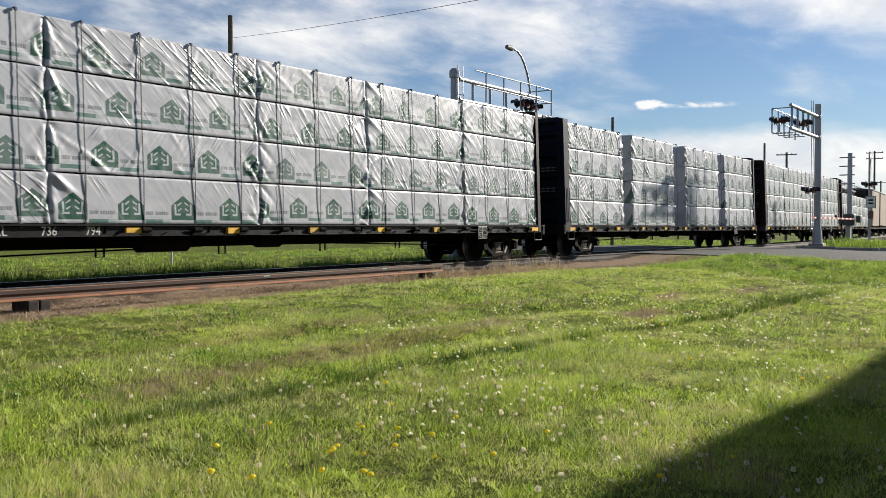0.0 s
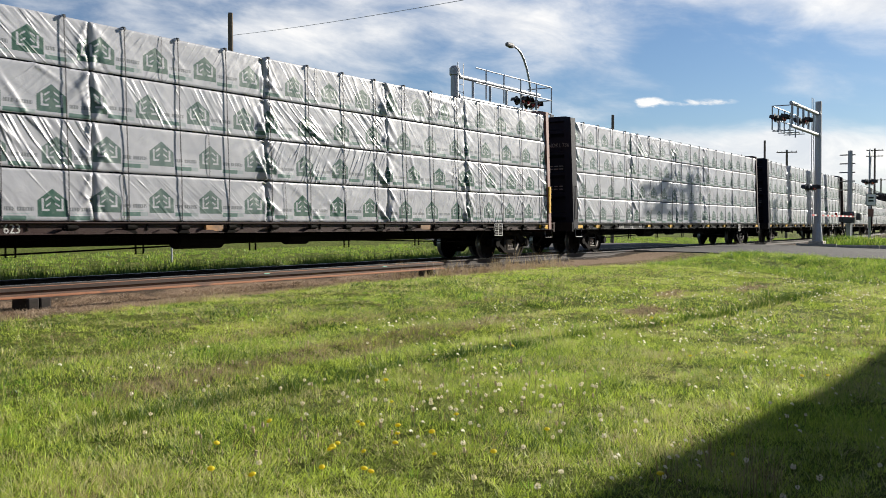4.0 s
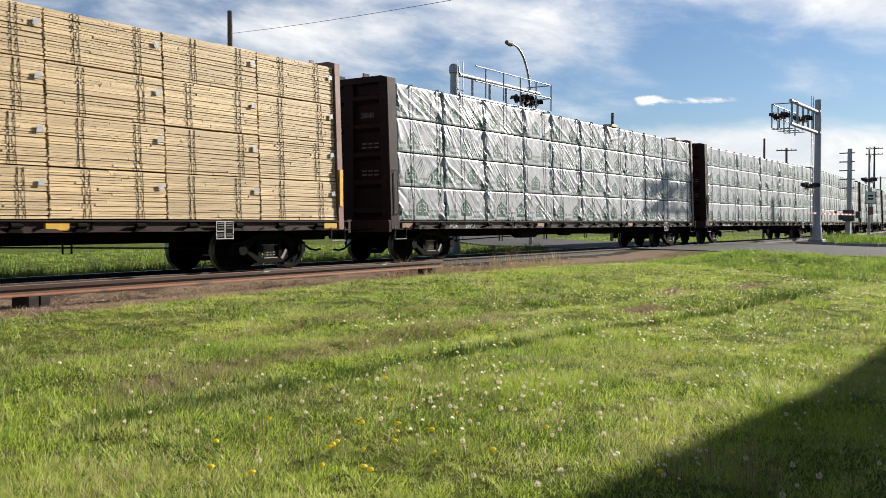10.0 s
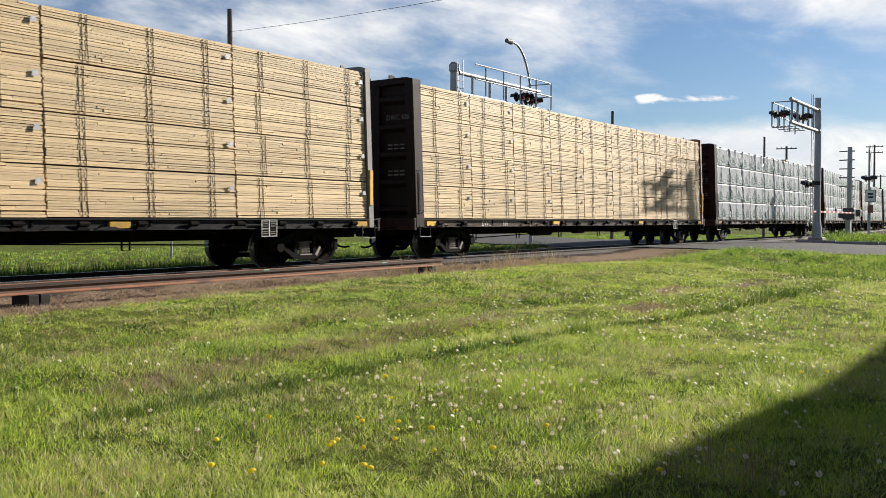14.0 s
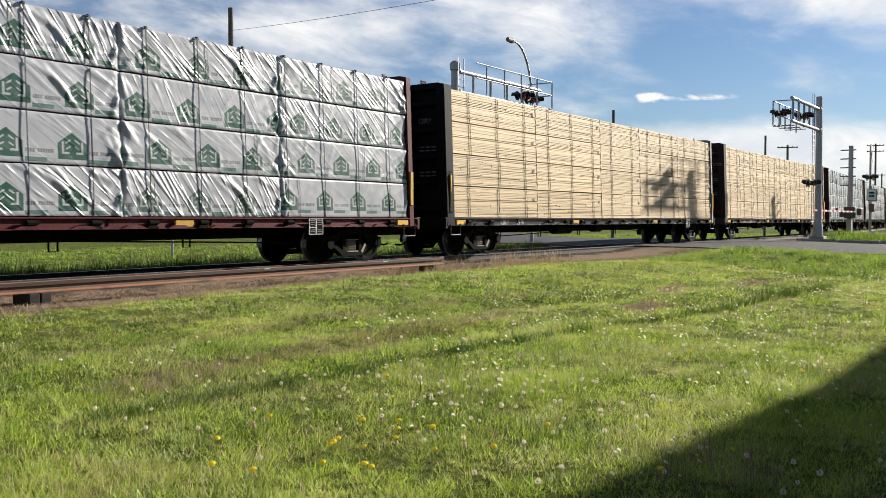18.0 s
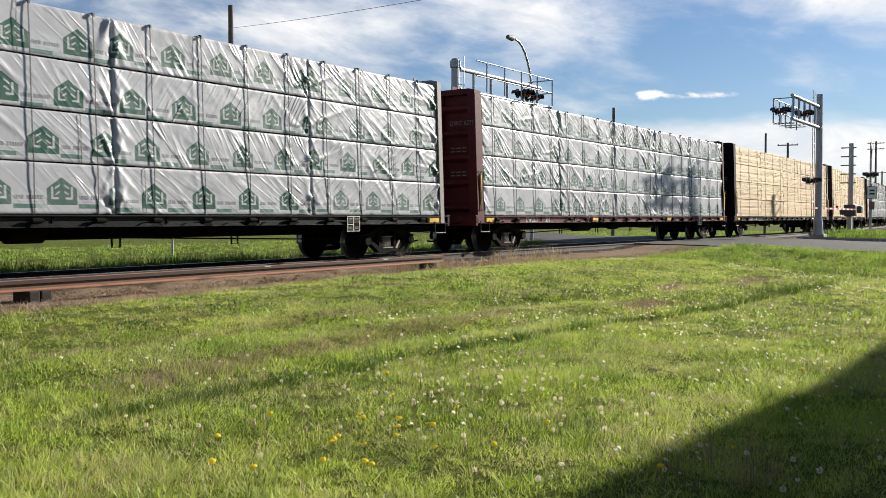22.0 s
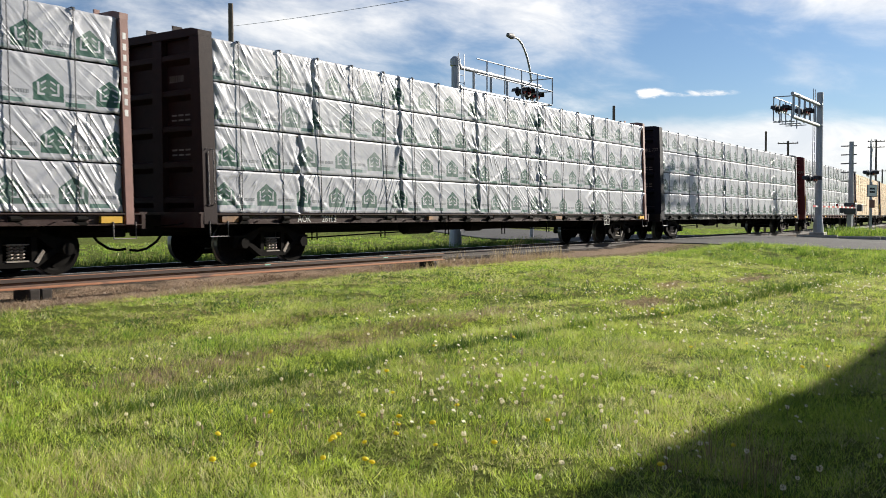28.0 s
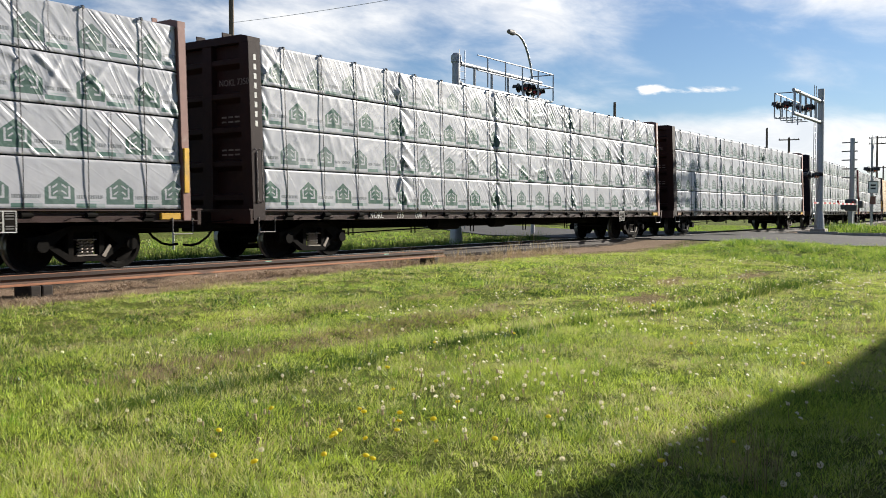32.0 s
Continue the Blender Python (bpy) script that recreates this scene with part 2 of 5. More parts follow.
def ground_material():
    """Soil under the grass: green, with dry and bare patches, brown towards the track."""
    m = bpy.data.materials.new("turf")
    m.use_nodes = True
    tree = m.node_tree
    add, put, math_, mix, ramp, noise_ = wire(tree)
    bsdf = tree.nodes["Principled BSDF"]
    coords = add("ShaderNodeTexCoord").outputs["Object"]
    sep = add("ShaderNodeSeparateXYZ")
    put(sep.inputs[0], coords)
    x, y, _ = sep.outputs
    col = mix(noise_(coords, 3.0, 6.0, 0.65), (0.040, 0.060, 0.012), (0.14, 0.17, 0.028))
    col = mix(math_("MULTIPLY", ramp(noise_(coords, 0.6, 5.0, 0.6), 0.45, 0.7), 0.5), col, (0.20, 0.19, 0.07))
    tuft = noise_(coords, 45.0, 4.0, 0.7)
    col = mix(ramp(tuft, 0.50, 0.64, 0.0, 0.7), col, (0.16, 0.19, 0.036))
    col = mix(ramp(tuft, 0.50, 0.38, 0.0, 0.9), col, (0.014, 0.024, 0.006))
    col = mix(ramp(noise_(coords, 80.0, 2.0), 0.64, 0.70, 0.0, 0.7), col, (0.36, 0.30, 0.18))
    bare = ramp(noise_(coords, 0.6, 5.0, 0.62), 0.66, 0.72)
    for cx, cy, rx, ry in BARE:
        a = math_("DIVIDE", math_("SUBTRACT", x, cx), rx)
        b = math_("DIVIDE", math_("SUBTRACT", y, cy), ry)
        r = math_("ADD", math_("ADD", math_("MULTIPLY", a, a), math_("MULTIPLY", b, b)), math_("MULTIPLY", noise_(coords, 2.5, 4.0), 1.4))
        bare = math_("MAXIMUM", bare, ramp(r, 1.7, 1.0))
    soil = mix(ramp(noise_(coords, 9.0, 6.0, 0.75), 0.35, 0.65), (0.045, 0.030, 0.019), (0.30, 0.215, 0.135))
    col = mix(math_("MULTIPLY", bare, 0.7), col, soil)
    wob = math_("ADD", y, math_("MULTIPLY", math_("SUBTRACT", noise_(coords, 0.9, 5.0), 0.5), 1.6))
    edge = math_("MINIMUM", math_("ADD", math_("MULTIPLY", x, 0.14), 10.55), 12.6)
    bank = math_("MULTIPLY", ramp(math_("SUBTRACT", wob, edge), -0.1, 0.4), ramp(wob, 18.8, 18.2))
    col = mix(bank, col, mix(noise_(coords, 22.0, 4.0, 0.7), (0.085, 0.055, 0.038), (0.38, 0.285, 0.205)))
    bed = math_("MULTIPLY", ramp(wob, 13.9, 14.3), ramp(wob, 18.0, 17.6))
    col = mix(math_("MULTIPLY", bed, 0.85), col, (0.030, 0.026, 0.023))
    put(bsdf.inputs["Base Color"], col)
    bsdf.inputs["Roughness"].default_value, bsdf.inputs["Specular IOR Level"].default_value = 0.95, 0.04
    relief = add("ShaderNodeBump")
    relief.inputs["Strength"].default_value, relief.inputs["Distance"].default_value = 1.0, 0.06
    put(relief.inputs["Height"], noise_(coords, 14.0, 6.0, 0.7))
    put(bsdf.inputs["Normal"], relief.outputs[0])
    return m


# bare soil in the lawn: centre and half widths
BARE = ((22.7, 6.45, 1.9, 0.40), (15.7, 6.35, 1.0, 0.35), (19.3, 7.2, 0.9, 0.25), (31.0, 12.7, 6.0, 1.7), (24.0, 5.4, 0.5, 0.2))
WRAPS = [wrap_material("taut_wrap", 0.30), wrap_material("smooth_wrap", 0.60), wrap_material("creased_wrap", 0.95), wrap_material("slack_wrap", 1.15)]
GRASS = leaf_material("grass_blade", (0.038, 0.115, 0.012), (0.66, 0.78, 0.115), (0.70, 0.59, 0.36), 0.35)
LUSH = leaf_material("lush_blade", (0.022, 0.070, 0.008), (0.10, 0.19, 0.016), (0.16, 0.19, 0.03), 0.25)
MEADOW = leaf_material("meadow_blade", (0.06, 0.15, 0.02), (0.36, 0.50, 0.06), (0.42, 0.42, 0.12), 0.4)
FRESH = leaf_material("fresh_blade", (0.10, 0.27, 0.020), (0.34, 0.56, 0.05), (0.45, 0.45, 0.16), 0.45)
STRAW = leaf_material("dry_stalk", (0.22, 0.16, 0.085), (0.46, 0.36, 0.20), (0.52, 0.40, 0.24), 0.25)
LITTER = leaf_material("dead_litter", (0.085, 0.055, 0.036), (0.44, 0.32, 0.22), (0.52, 0.40, 0.28), 0.35)
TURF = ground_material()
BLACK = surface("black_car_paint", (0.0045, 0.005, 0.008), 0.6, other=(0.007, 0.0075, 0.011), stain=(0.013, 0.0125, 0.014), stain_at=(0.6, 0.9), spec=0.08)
# brown kept near black, with the shade of the end walls in its colour
BROWN = surface("shaded_oxide_brown", (0.017, 0.0095, 0.010), 0.6, other=(0.028, 0.015, 0.014), stain=(0.050, 0.032, 0.027), stain_at=(0.6, 0.9), spec=0.12)
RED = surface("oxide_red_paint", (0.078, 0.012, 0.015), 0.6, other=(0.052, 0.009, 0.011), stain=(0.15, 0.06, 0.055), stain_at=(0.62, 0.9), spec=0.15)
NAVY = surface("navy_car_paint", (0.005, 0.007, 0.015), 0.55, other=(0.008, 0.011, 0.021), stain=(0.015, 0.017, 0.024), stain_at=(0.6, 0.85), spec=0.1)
# sill copies of the car paints; the brown one is lightened as if sunlit
SILLS = {BLACK: surface("black_sill_paint", (0.006, 0.006, 0.0075), 0.40, other=(0.012, 0.0115, 0.013), stain=(0.030, 0.027, 0.026), stain_scale=2.0, stain_at=(0.5, 0.8), spec=0.22),
         BROWN: surface("brown_sill_paint", (0.036, 0.020, 0.018), 0.42, other=(0.050, 0.028, 0.025), stain=(0.060, 0.042, 0.037), stain_scale=2.0, stain_at=(0.5, 0.8), spec=0.22),
         RED: surface("red_sill_paint", (0.095, 0.016, 0.018), 0.45, other=(0.060, 0.011, 0.013), stain=(0.16, 0.075, 0.065), stain_scale=2.0, stain_at=(0.55, 0.85), spec=0.22)}
# lighter red that carries the sunlight on the front end posts
POST = surface("sunlit_red_paint", (0.22, 0.105, 0.085), 0.65, other=(0.15, 0.07, 0.06), stain=(0.26, 0.19, 0.16))
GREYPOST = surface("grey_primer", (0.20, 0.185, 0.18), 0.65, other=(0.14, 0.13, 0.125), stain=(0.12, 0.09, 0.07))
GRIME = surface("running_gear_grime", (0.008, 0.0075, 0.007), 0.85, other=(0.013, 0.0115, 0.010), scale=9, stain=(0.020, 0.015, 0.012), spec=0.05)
TREAD = surface("worn_wheel_steel", (0.30, 0.29, 0.28), 0.35, metal=0.9, other=(0.22, 0.20, 0.18))
SPRING = surface("light_spring_steel", (0.24, 0.21, 0.18), 0.6, other=(0.2, 0.16, 0.12), stain=(0.10, 0.07, 0.05))
YELLOW = surface("reflector_yellow", (0.62, 0.36, 0.02), 0.45, other=(0.48, 0.26, 0.02), stain=(0.24, 0.17, 0.07), each=0.25)
WHITEPAINT = surface("stencil_white", (0.62, 0.62, 0.60), 0.6, other=(0.42, 0.42, 0.40), amount=0.8)
FADED = surface("faded_orange_reflector", (0.30, 0.14, 0.035), 0.55, other=(0.16, 0.075, 0.03), stain=(0.08, 0.05, 0.035), stain_at=(0.45, 0.7), each=0.3)
# dimmer grey version of the stencil white
DIMWHITE = surface("grey_stencil", (0.17, 0.165, 0.16), 0.7, other=(0.09, 0.088, 0.085), amount=0.9)
STRAP = surface("black_strap", (0.028, 0.030, 0.032), 0.5)
ROPE = surface("grey_wire_rope", (0.045, 0.046, 0.050), 0.7, other=(0.03, 0.03, 0.03), spec=0.2)
WIRE = surface("weathered_wire", (0.36, 0.37, 0.40), 0.7)
BAND = surface("brown_steel_band", (0.030, 0.020, 0.014), 0.8, spec=0.05)
LUMBER = surface("fresh_sawn_softwood", (0.60, 0.445, 0.250), 0.62, other=(0.51, 0.36, 0.19), scale=2.2, fine=34.0, stain=(0.32, 0.21, 0.11),
                 stain_scale=2.4, stain_at=(0.66, 0.84), stretch=(0.35, 1, 9.0), each=0.08, bump=0.3, island=0.15)
RUST = surface("rail_rust", (0.26, 0.105, 0.052), 0.85, other=(0.36, 0.17, 0.085), scale=3.0, stain=(0.10, 0.055, 0.04), bump=0.4)
WEBRUST = surface("web_rust", (0.13, 0.082, 0.062), 0.85, other=(0.18, 0.11, 0.08), scale=3.0, stain=(0.08, 0.05, 0.04), bump=0.3)
DARKRUST = surface("dark_rail_rust", (0.030, 0.016, 0.012), 0.85, other=(0.05, 0.026, 0.018), scale=3.0, bump=0.3)
RAILSIDE = surface("dark_rail_steel", (0.035, 0.026, 0.022), 0.8, other=(0.06, 0.042, 0.033), scale=3.0, bump=0.3)
RAILTOP = surface("polished_rail", (0.42, 0.41, 0.40), 0.28, metal=0.9)
OLDTIMBER = surface("hollow_dark_timber", (0.020, 0.015, 0.012), 0.95, other=(0.04, 0.03, 0.024), stretch=(1, 1, 6))
TIE = surface("creosoted_timber", (0.055, 0.042, 0.034), 0.9, other=(0.12, 0.095, 0.075), stretch=(6, 1, 6), stain=(0.16, 0.13, 0.11), each=0.2)
ASPHALT = surface("asphalt", (0.060, 0.058, 0.057), 0.9, other=(0.042, 0.041, 0.040), scale=1.5, fine=90, stain=(0.10, 0.093, 0.086), stain_scale=0.5, bump=0.4, spec=0.2)
CONCRETE = surface("kerb_concrete", (0.36, 0.34, 0.31), 0.85, other=(0.25, 0.235, 0.21), stain=(0.16, 0.145, 0.125))
GALV = surface("galvanised_steel", (0.36, 0.37, 0.39), 0.5, metal=0.5, other=(0.27, 0.28, 0.30), scale=9)
SLATE = surface("slate_grey_paint", (0.050, 0.058, 0.070), 0.5, other=(0.035, 0.04, 0.048))
SIGBLACK = surface("signal_black", (0.016, 0.016, 0.018), 0.45)
LENS = surface("red_signal_glass", (0.30, 0.012, 0.014), 0.18, other=(0.18, 0.01, 0.012))
POLEWOOD = surface("weathered_pole", (0.11, 0.085, 0.068), 0.9, other=(0.19, 0.16, 0.135), stretch=(7, 7, 0.7), stain=(0.05, 0.04, 0.034))
SIGNWHITE = surface("sign_white", (0.78, 0.78, 0.76), 0.4, other=(0.66, 0.66, 0.64), amount=0.6)
SIGNRED = surface("sign_red", (0.55, 0.03, 0.03), 0.4)
TAG = surface("paper_tag", (0.50, 0.51, 0.53), 0.4, other=(0.30, 0.32, 0.36), scale=14, amount=0.9, stain=(0.20, 0.20, 0.24), stain_scale=10, stain_at=(0.6, 0.66))

# ---- shapes ----


def join(*shapes):
    """Several (vertices, faces) made into one."""
    verts, faces = [], []
    for v, f in shapes:
        n = len(verts)
        verts += v
        faces += [tuple(i + n for i in q) for q in f]
    return verts, faces


def box(x0, y0, z0, x1, y1, z1, cut=0.0):
    """A block; with cut, its edges are chamfered."""
    if not cut:
        v = [(x, y, z) for x in (x0, x1) for y in (y0, y1) for z in (z0, z1)]
        return v, [(0, 1, 3, 2), (4, 6, 7, 5), (0, 4, 5, 1), (2, 3, 7, 6), (0, 2, 6, 4), (1, 5, 7, 3)]
    bm = bmesh.new()
    bmesh.ops.create_cube(bm, size=1.0)
    for q in bm.verts:
        q.co = Vector(((x0 + x1) / 2 + q.co.x * (x1 - x0), (y0 + y1) / 2 + q.co.y * (y1 - y0), (z0 + z1) / 2 + q.co.z * (z1 - z0)))
    bmesh.ops.bevel(bm, geom=bm.edges[:], offset=cut, segments=1, affect="EDGES")
    bm.verts.index_update()
    out = [tuple(q.co) for q in bm.verts], [tuple(q.index for q in f.verts) for f in bm.faces]
    bm.free()
    return out


def rod(points, radius, sides=8):
    """A round bar through the points; radius may be one number or one for each point."""
    pts = [Vector(p) for p in points]
    rads = radius if isinstance(radius, (list, tuple)) else [radius] * len(pts)
    verts, faces = [], []
    for i, p in enumerate(pts):
        d = (pts[min(i + 1, len(pts) - 1)] - pts[max(i - 1, 0)]).normalized()
        a = d.cross(Vector((0, 0, 1)) if abs(d.z) < 0.9 else Vector((1, 0, 0))).normalized()
        b = d.cross(a)
        for k in range(sides):
            w = 2 * math.pi * k / sides
            verts.append(tuple(p + (a * math.cos(w) + b * math.sin(w)) * rads[i]))
    for i in range(len(pts) - 1):
        for k in range(sides):
            n = (k + 1) % sides
            faces.append((i * sides + k, i * sides + n, (i + 1) * sides + n, (i + 1) * sides + k))
    faces.append(tuple(range(sides))[::-1])
    faces.append(tuple(range((len(pts) - 1) * sides, len(pts) * sides)))
    return verts, faces


def extrude(outline, y0, y1, axis="y"):
    """A flat outline given in (x, z) drawn out from y0 to y1; axis x swaps the roles to (y, z) drawn along x."""
    n = len(outline)
    mk = (lambda p, d: (p[0], d, p[1])) if axis == "y" else (lambda p, d: (d, p[0], p[1]))
    if axis == "z":
        mk = lambda p, d: (p[0], p[1], d)
    verts = [mk(p, y0) for p in outline] + [mk(p, y1) for p in outline]
    faces = [tuple(range(n))[::-1], tuple(range(n, 2 * n))]
    faces += [(i, (i + 1) % n, n + (i + 1) % n, n + i) for i in range(n)]
    return verts, faces


def lathe(profile, centre=(0, 0, 0), sides=24, axis="y"):
    """A body turned about an axis from (radius, along) pairs."""
    verts, faces = [], []
    for r, a in profile:
        for k in range(sides):
            w = 2 * math.pi * k / sides
            c, s = r * math.cos(w), r * math.sin(w)
            p = (c, a, s) if axis == "y" else (c, s, a) if axis == "z" else (a, c, s)
            verts.append((p[0] + centre[0], p[1] + centre[1], p[2] + centre[2]))
    for i in range(len(profile) - 1):
        for k in range(sides):
            n = (k + 1) % sides
            faces.append((i * sides + k, i * sides + n, (i + 1) * sides + n, (i + 1) * sides + k))
    return verts, faces


def moved(shape, x=0, y=0, z=0):
    return [(a + x, b + y, c + z) for a, b, c in shape[0]], shape[1]


def mirrored(shape):
    return [(a, -b, c) for a, b, c in shape[0]], [f[::-1] for f in shape[1]]


def mesh(name, shape, material=None, smooth=False):
    me = bpy.data.meshes.new(name)
    me.from_pydata(shape[0], [], shape[1])
    bm = bmesh.new()
    bm.from_mesh(me)
    bmesh.ops.recalc_face_normals(bm, faces=bm.faces)
    bm.to_mesh(me)
    bm.free()
    if material:
        me.materials.append(material)
    if smooth:
        me.shade_smooth()
    return me


SHARED = {}


def part(name, shape, material, parent, label="", m=None, key=None, smooth=False):
    """One mesh object under a thing or a part. With a key, alike pieces share their mesh."""
    if isinstance(shape, bpy.types.Mesh):
        me = shape
    elif key:
        key = (key, material.name, LOAD_LEN)
        if key not in SHARED:
            SHARED[key] = mesh(name, shape() if callable(shape) else shape, material, smooth)
        me = SHARED[key]
    else:
        me = mesh(name, shape() if callable(shape) else shape, material, smooth)
    ob = new(name, me)
    ob.parent = parent
    if m is not None:
        ob.matrix_basis = m
    return tagged(ob, label) if label else ob


def thing(name, label, category, group="", kind="", at=None):
    ob = new(name)
    ob.empty_display_size = 0.2
    if at is not None:
        ob.matrix_basis = at
    return tagged(ob, label, category, group, kind)


def single(name, shape, material, label, category, group="", kind="", at=None, smooth=False):
    ob = new(name, shape if isinstance(shape, bpy.types.Mesh) else mesh(name, shape, material, smooth))
    if at is not None:
        ob.matrix_basis = at
    return tagged(ob, label, category, group, kind)


def lettering(name, text, size, material, parent, m, label="", squeeze=1.0):
    """Painted letters, as a thin mesh."""
    key = ("text", text, size, squeeze, material.name)
    if key not in SHARED:
        cu = bpy.data.curves.new(name, "FONT")
        cu.body, cu.size, cu.extrude, cu.resolution_u = text, size, 0.001, 2
        ob = new(name, cu)
        bpy.context.view_layer.update()
        me = bpy.data.meshes.new_from_object(ob)
        bpy.data.objects.remove(ob)
        me.transform(Matrix.Diagonal((squeeze, 1, 1, 1)))
        me.materials.clear()
        me.materials.append(material)
        SHARED[key] = me
    ob = new(name, SHARED[key])
    ob.parent, ob.matrix_basis = parent, m
    return tagged(ob, label) if label else ob


def step(a, b, v):
    v = min(1, max(0, (v - a) / (b - a)))
    return v * v * (3 - 2 * v)


# ---- the ground ----
RAIL_Z, TRACK_Y, GAUGE = 0.62, 15.68, 1.435
ROAD_X0, ROAD_X1 = 35.5, 50.0


def land(x, y):
    """Height of the ground at a place: a lawn that climbs to the track bed, with ruts, and falls away behind it."""
    z = 0.38 * step(2.5, 11.6, y) - 0.10 * math.exp(-((y - 13.3) / 0.40) ** 2) * step(24, 20, x)
    z += 0.06 * step(13.75, 14.1, y) - 0.05 * step(17.2, 17.7, y)
    z -= 0.36 * step(18.2, 21.0, y)
    if y < 12.5:
        d = y - (7.65 - 0.132 * x)
        z -= 0.09 * math.exp(-((d - 0.22) / 0.28) ** 2) * step(5, 11, x) * step(40, 24, x)
        d = y - (9.0 - 0.12 * x)
        z -= 0.05 * math.exp(-((d - 0.2) / 0.3) ** 2) * step(40, 24, x)
        z += 0.025 * noise.noise((x * 0.9, y * 0.9, 0.3)) + 0.05 * noise.noise((x * 0.22, y * 0.22, 2.3))
        z += 0.34 * math.exp(-((x - 32.3) / 3.2) ** 2) * step(11.4, 9.4, y) * step(-3, 3, y)
    x -= max(0.0, y - 19.0) * 1.1
    w = step(ROAD_X0 - 3, ROAD_X0, x) * step(ROAD_X1 + 2.5, ROAD_X1, x)
    road = 0.46 + 0.13 * step(8, 13, y) - 0.25 * step(18.5, 30, y) - 0.2 * step(8, -20, y)
    z = z + (road - 0.04 - z) * w
    z += 0.25 * step(ROAD_X1 + 0.6, ROAD_X1 + 2.5, x) * step(14, 11.5, y) * step(-5, 4, y)
    return z


def spread(*runs):
    out = []
    for a, b, n in runs:
        out += [a + (b - a) * i / n for i in range(n)]
    return out


def build_ground():
    xs = spread((-2500, -120, 10), (-120, -6, 12), (-6, 2, 10), (2, 32, 120), (32, 56, 48), (56, 120, 20), (120, 2500, 12)) + [2500]
    ys = spread((-2500, -60, 10), (-60, -4, 10), (-4, 1, 10), (1, 13, 80), (13, 22, 36), (22, 60, 14), (60, 3000, 16)) + [3000]
    verts = [(x, y, land(x, y)) for x in xs for y in ys]
    n = len(ys)
    faces = [(i * n + j, (i + 1) * n + j, (i + 1) * n + j + 1, i * n + j + 1) for i in range(len(xs) - 1) for j in range(n - 1)]
    me = bpy.data.meshes.new("ground")
    me.from_pydata(verts, [], faces)
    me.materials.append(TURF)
    me.shade_smooth()
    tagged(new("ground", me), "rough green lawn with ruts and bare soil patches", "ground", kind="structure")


def build_road():
    ys = spread((-220, -20, 12), (-20, 8, 10), (8, 13.5, 8)) + [13.5, 14.2]
    far = [17.2, 18.0] + spread((18.5, 30, 10), (30, 120, 14)) + [120]
    for name, run in (("road", ys), ("road", far)):
        verts, faces = [], []
        for y in run:
            z = 0.46 + 0.13 * step(8, 13, y) - 0.25 * step(18.5, 30, y) - 0.2 * step(8, -20, y)
            slant = max(0.0, y - 19.0) * 1.1
            for x, dz in ((ROAD_X0, -0.06), (ROAD_X0, 0.0), ((ROAD_X0 + ROAD_X1) / 2, 0.03), (ROAD_X1, 0.0), (ROAD_X1, -0.06)):
                verts.append((x + slant, y, z + dz))
        for i in range(len(run) - 1):
            for j in range(4):
                faces.append((i * 5 + j, i * 5 + j + 1, i * 5 + 6 + j, i * 5 + 5 + j))
        tagged(new(name, mesh(name, (verts, faces), ASPHALT)), "worn grey asphalt road over the crossing", "road", kind="structure")
    panel = thing("crossing_panel", "grey asphalt and rubber panels between the rails", "crossing", kind="structure")
    for y0, y1 in ((TRACK_Y - 1.5, TRACK_Y - 0.80), (TRACK_Y - 0.64, TRACK_Y + 0.64), (TRACK_Y + 0.80, TRACK_Y + 1.5)):
        for i in range(6):
            a = ROAD_X0 + i * (ROAD_X1 - ROAD_X0) / 6
            part("panel", box(a + 0.01, y0, 0.42, a + (ROAD_X1 - ROAD_X0) / 6 - 0.01, y1, RAIL_Z - 0.012, 0.01), ASPHALT, panel)
    # raised kerb beside the road, on the near side
    kerb = thing("kerb", "pale concrete kerb round a grassed island", "kerb", kind="structure")
    for i in range(7):
        y = -2 + i * 2.0
        part("kerbstone", moved(box(0, 0.01, -0.35, 0.16, 1.99, 0.16, 0.02), ROAD_X1 + 0.02, y, 0.46 + 0.13 * step(8, 13, y)), CONCRETE, kerb)


CURVE_X, CURVE_R, CURVE_LEN = 56.0, 312.0, 25.0


def along(q):
    """A place on the track, by the way along it: straight to CURVE_X, a slight bend to the north, then straight again."""
    a = min(CURVE_LEN, max(0.0, q - CURVE_X)) / CURVE_R
    rest = max(0.0, q - CURVE_X - CURVE_LEN)
    return (min(q, CURVE_X) + CURVE_R * math.sin(a) + rest * math.cos(a), TRACK_Y + CURVE_R * (1 - math.cos(a)) + rest * math.sin(a), a)


def railed(q):
    """The pose of a car whose load begins that far along the track: both its trucks stand on the rails."""
    ax, ay, _ = along(q + 1.9)
    bx, by, _ = along(q + 20.15)
    turn = math.atan2(by - ay, bx - ax)
    return pose(ax - 1.9 * math.cos(turn), ay - 1.9 * math.sin(turn), RAIL_Z, 0, 0, math.degrees(turn))


def swept(outline):
    """An outline in (across, height) drawn out along the track."""
    ways = [-260.0, 0.0, 56.0] + [56 + 2.5 * i for i in range(1, 11)] + [150.0, 420.0]
    verts, faces, n = [], [], len(outline)
    for q in ways:
        x, y, a = along(q)
        verts += [(x - d * math.sin(a), y + d * math.cos(a), z) for d, z in outline]
    for i in range(len(ways) - 1):
        faces += [(i * n + j, i * n + (j + 1) % n, (i + 1) * n + (j + 1) % n, (i + 1) * n + j) for j in range(n)]
    return verts, faces + [tuple(range(n))[::-1], tuple(range(len(verts) - n, len(verts)))]


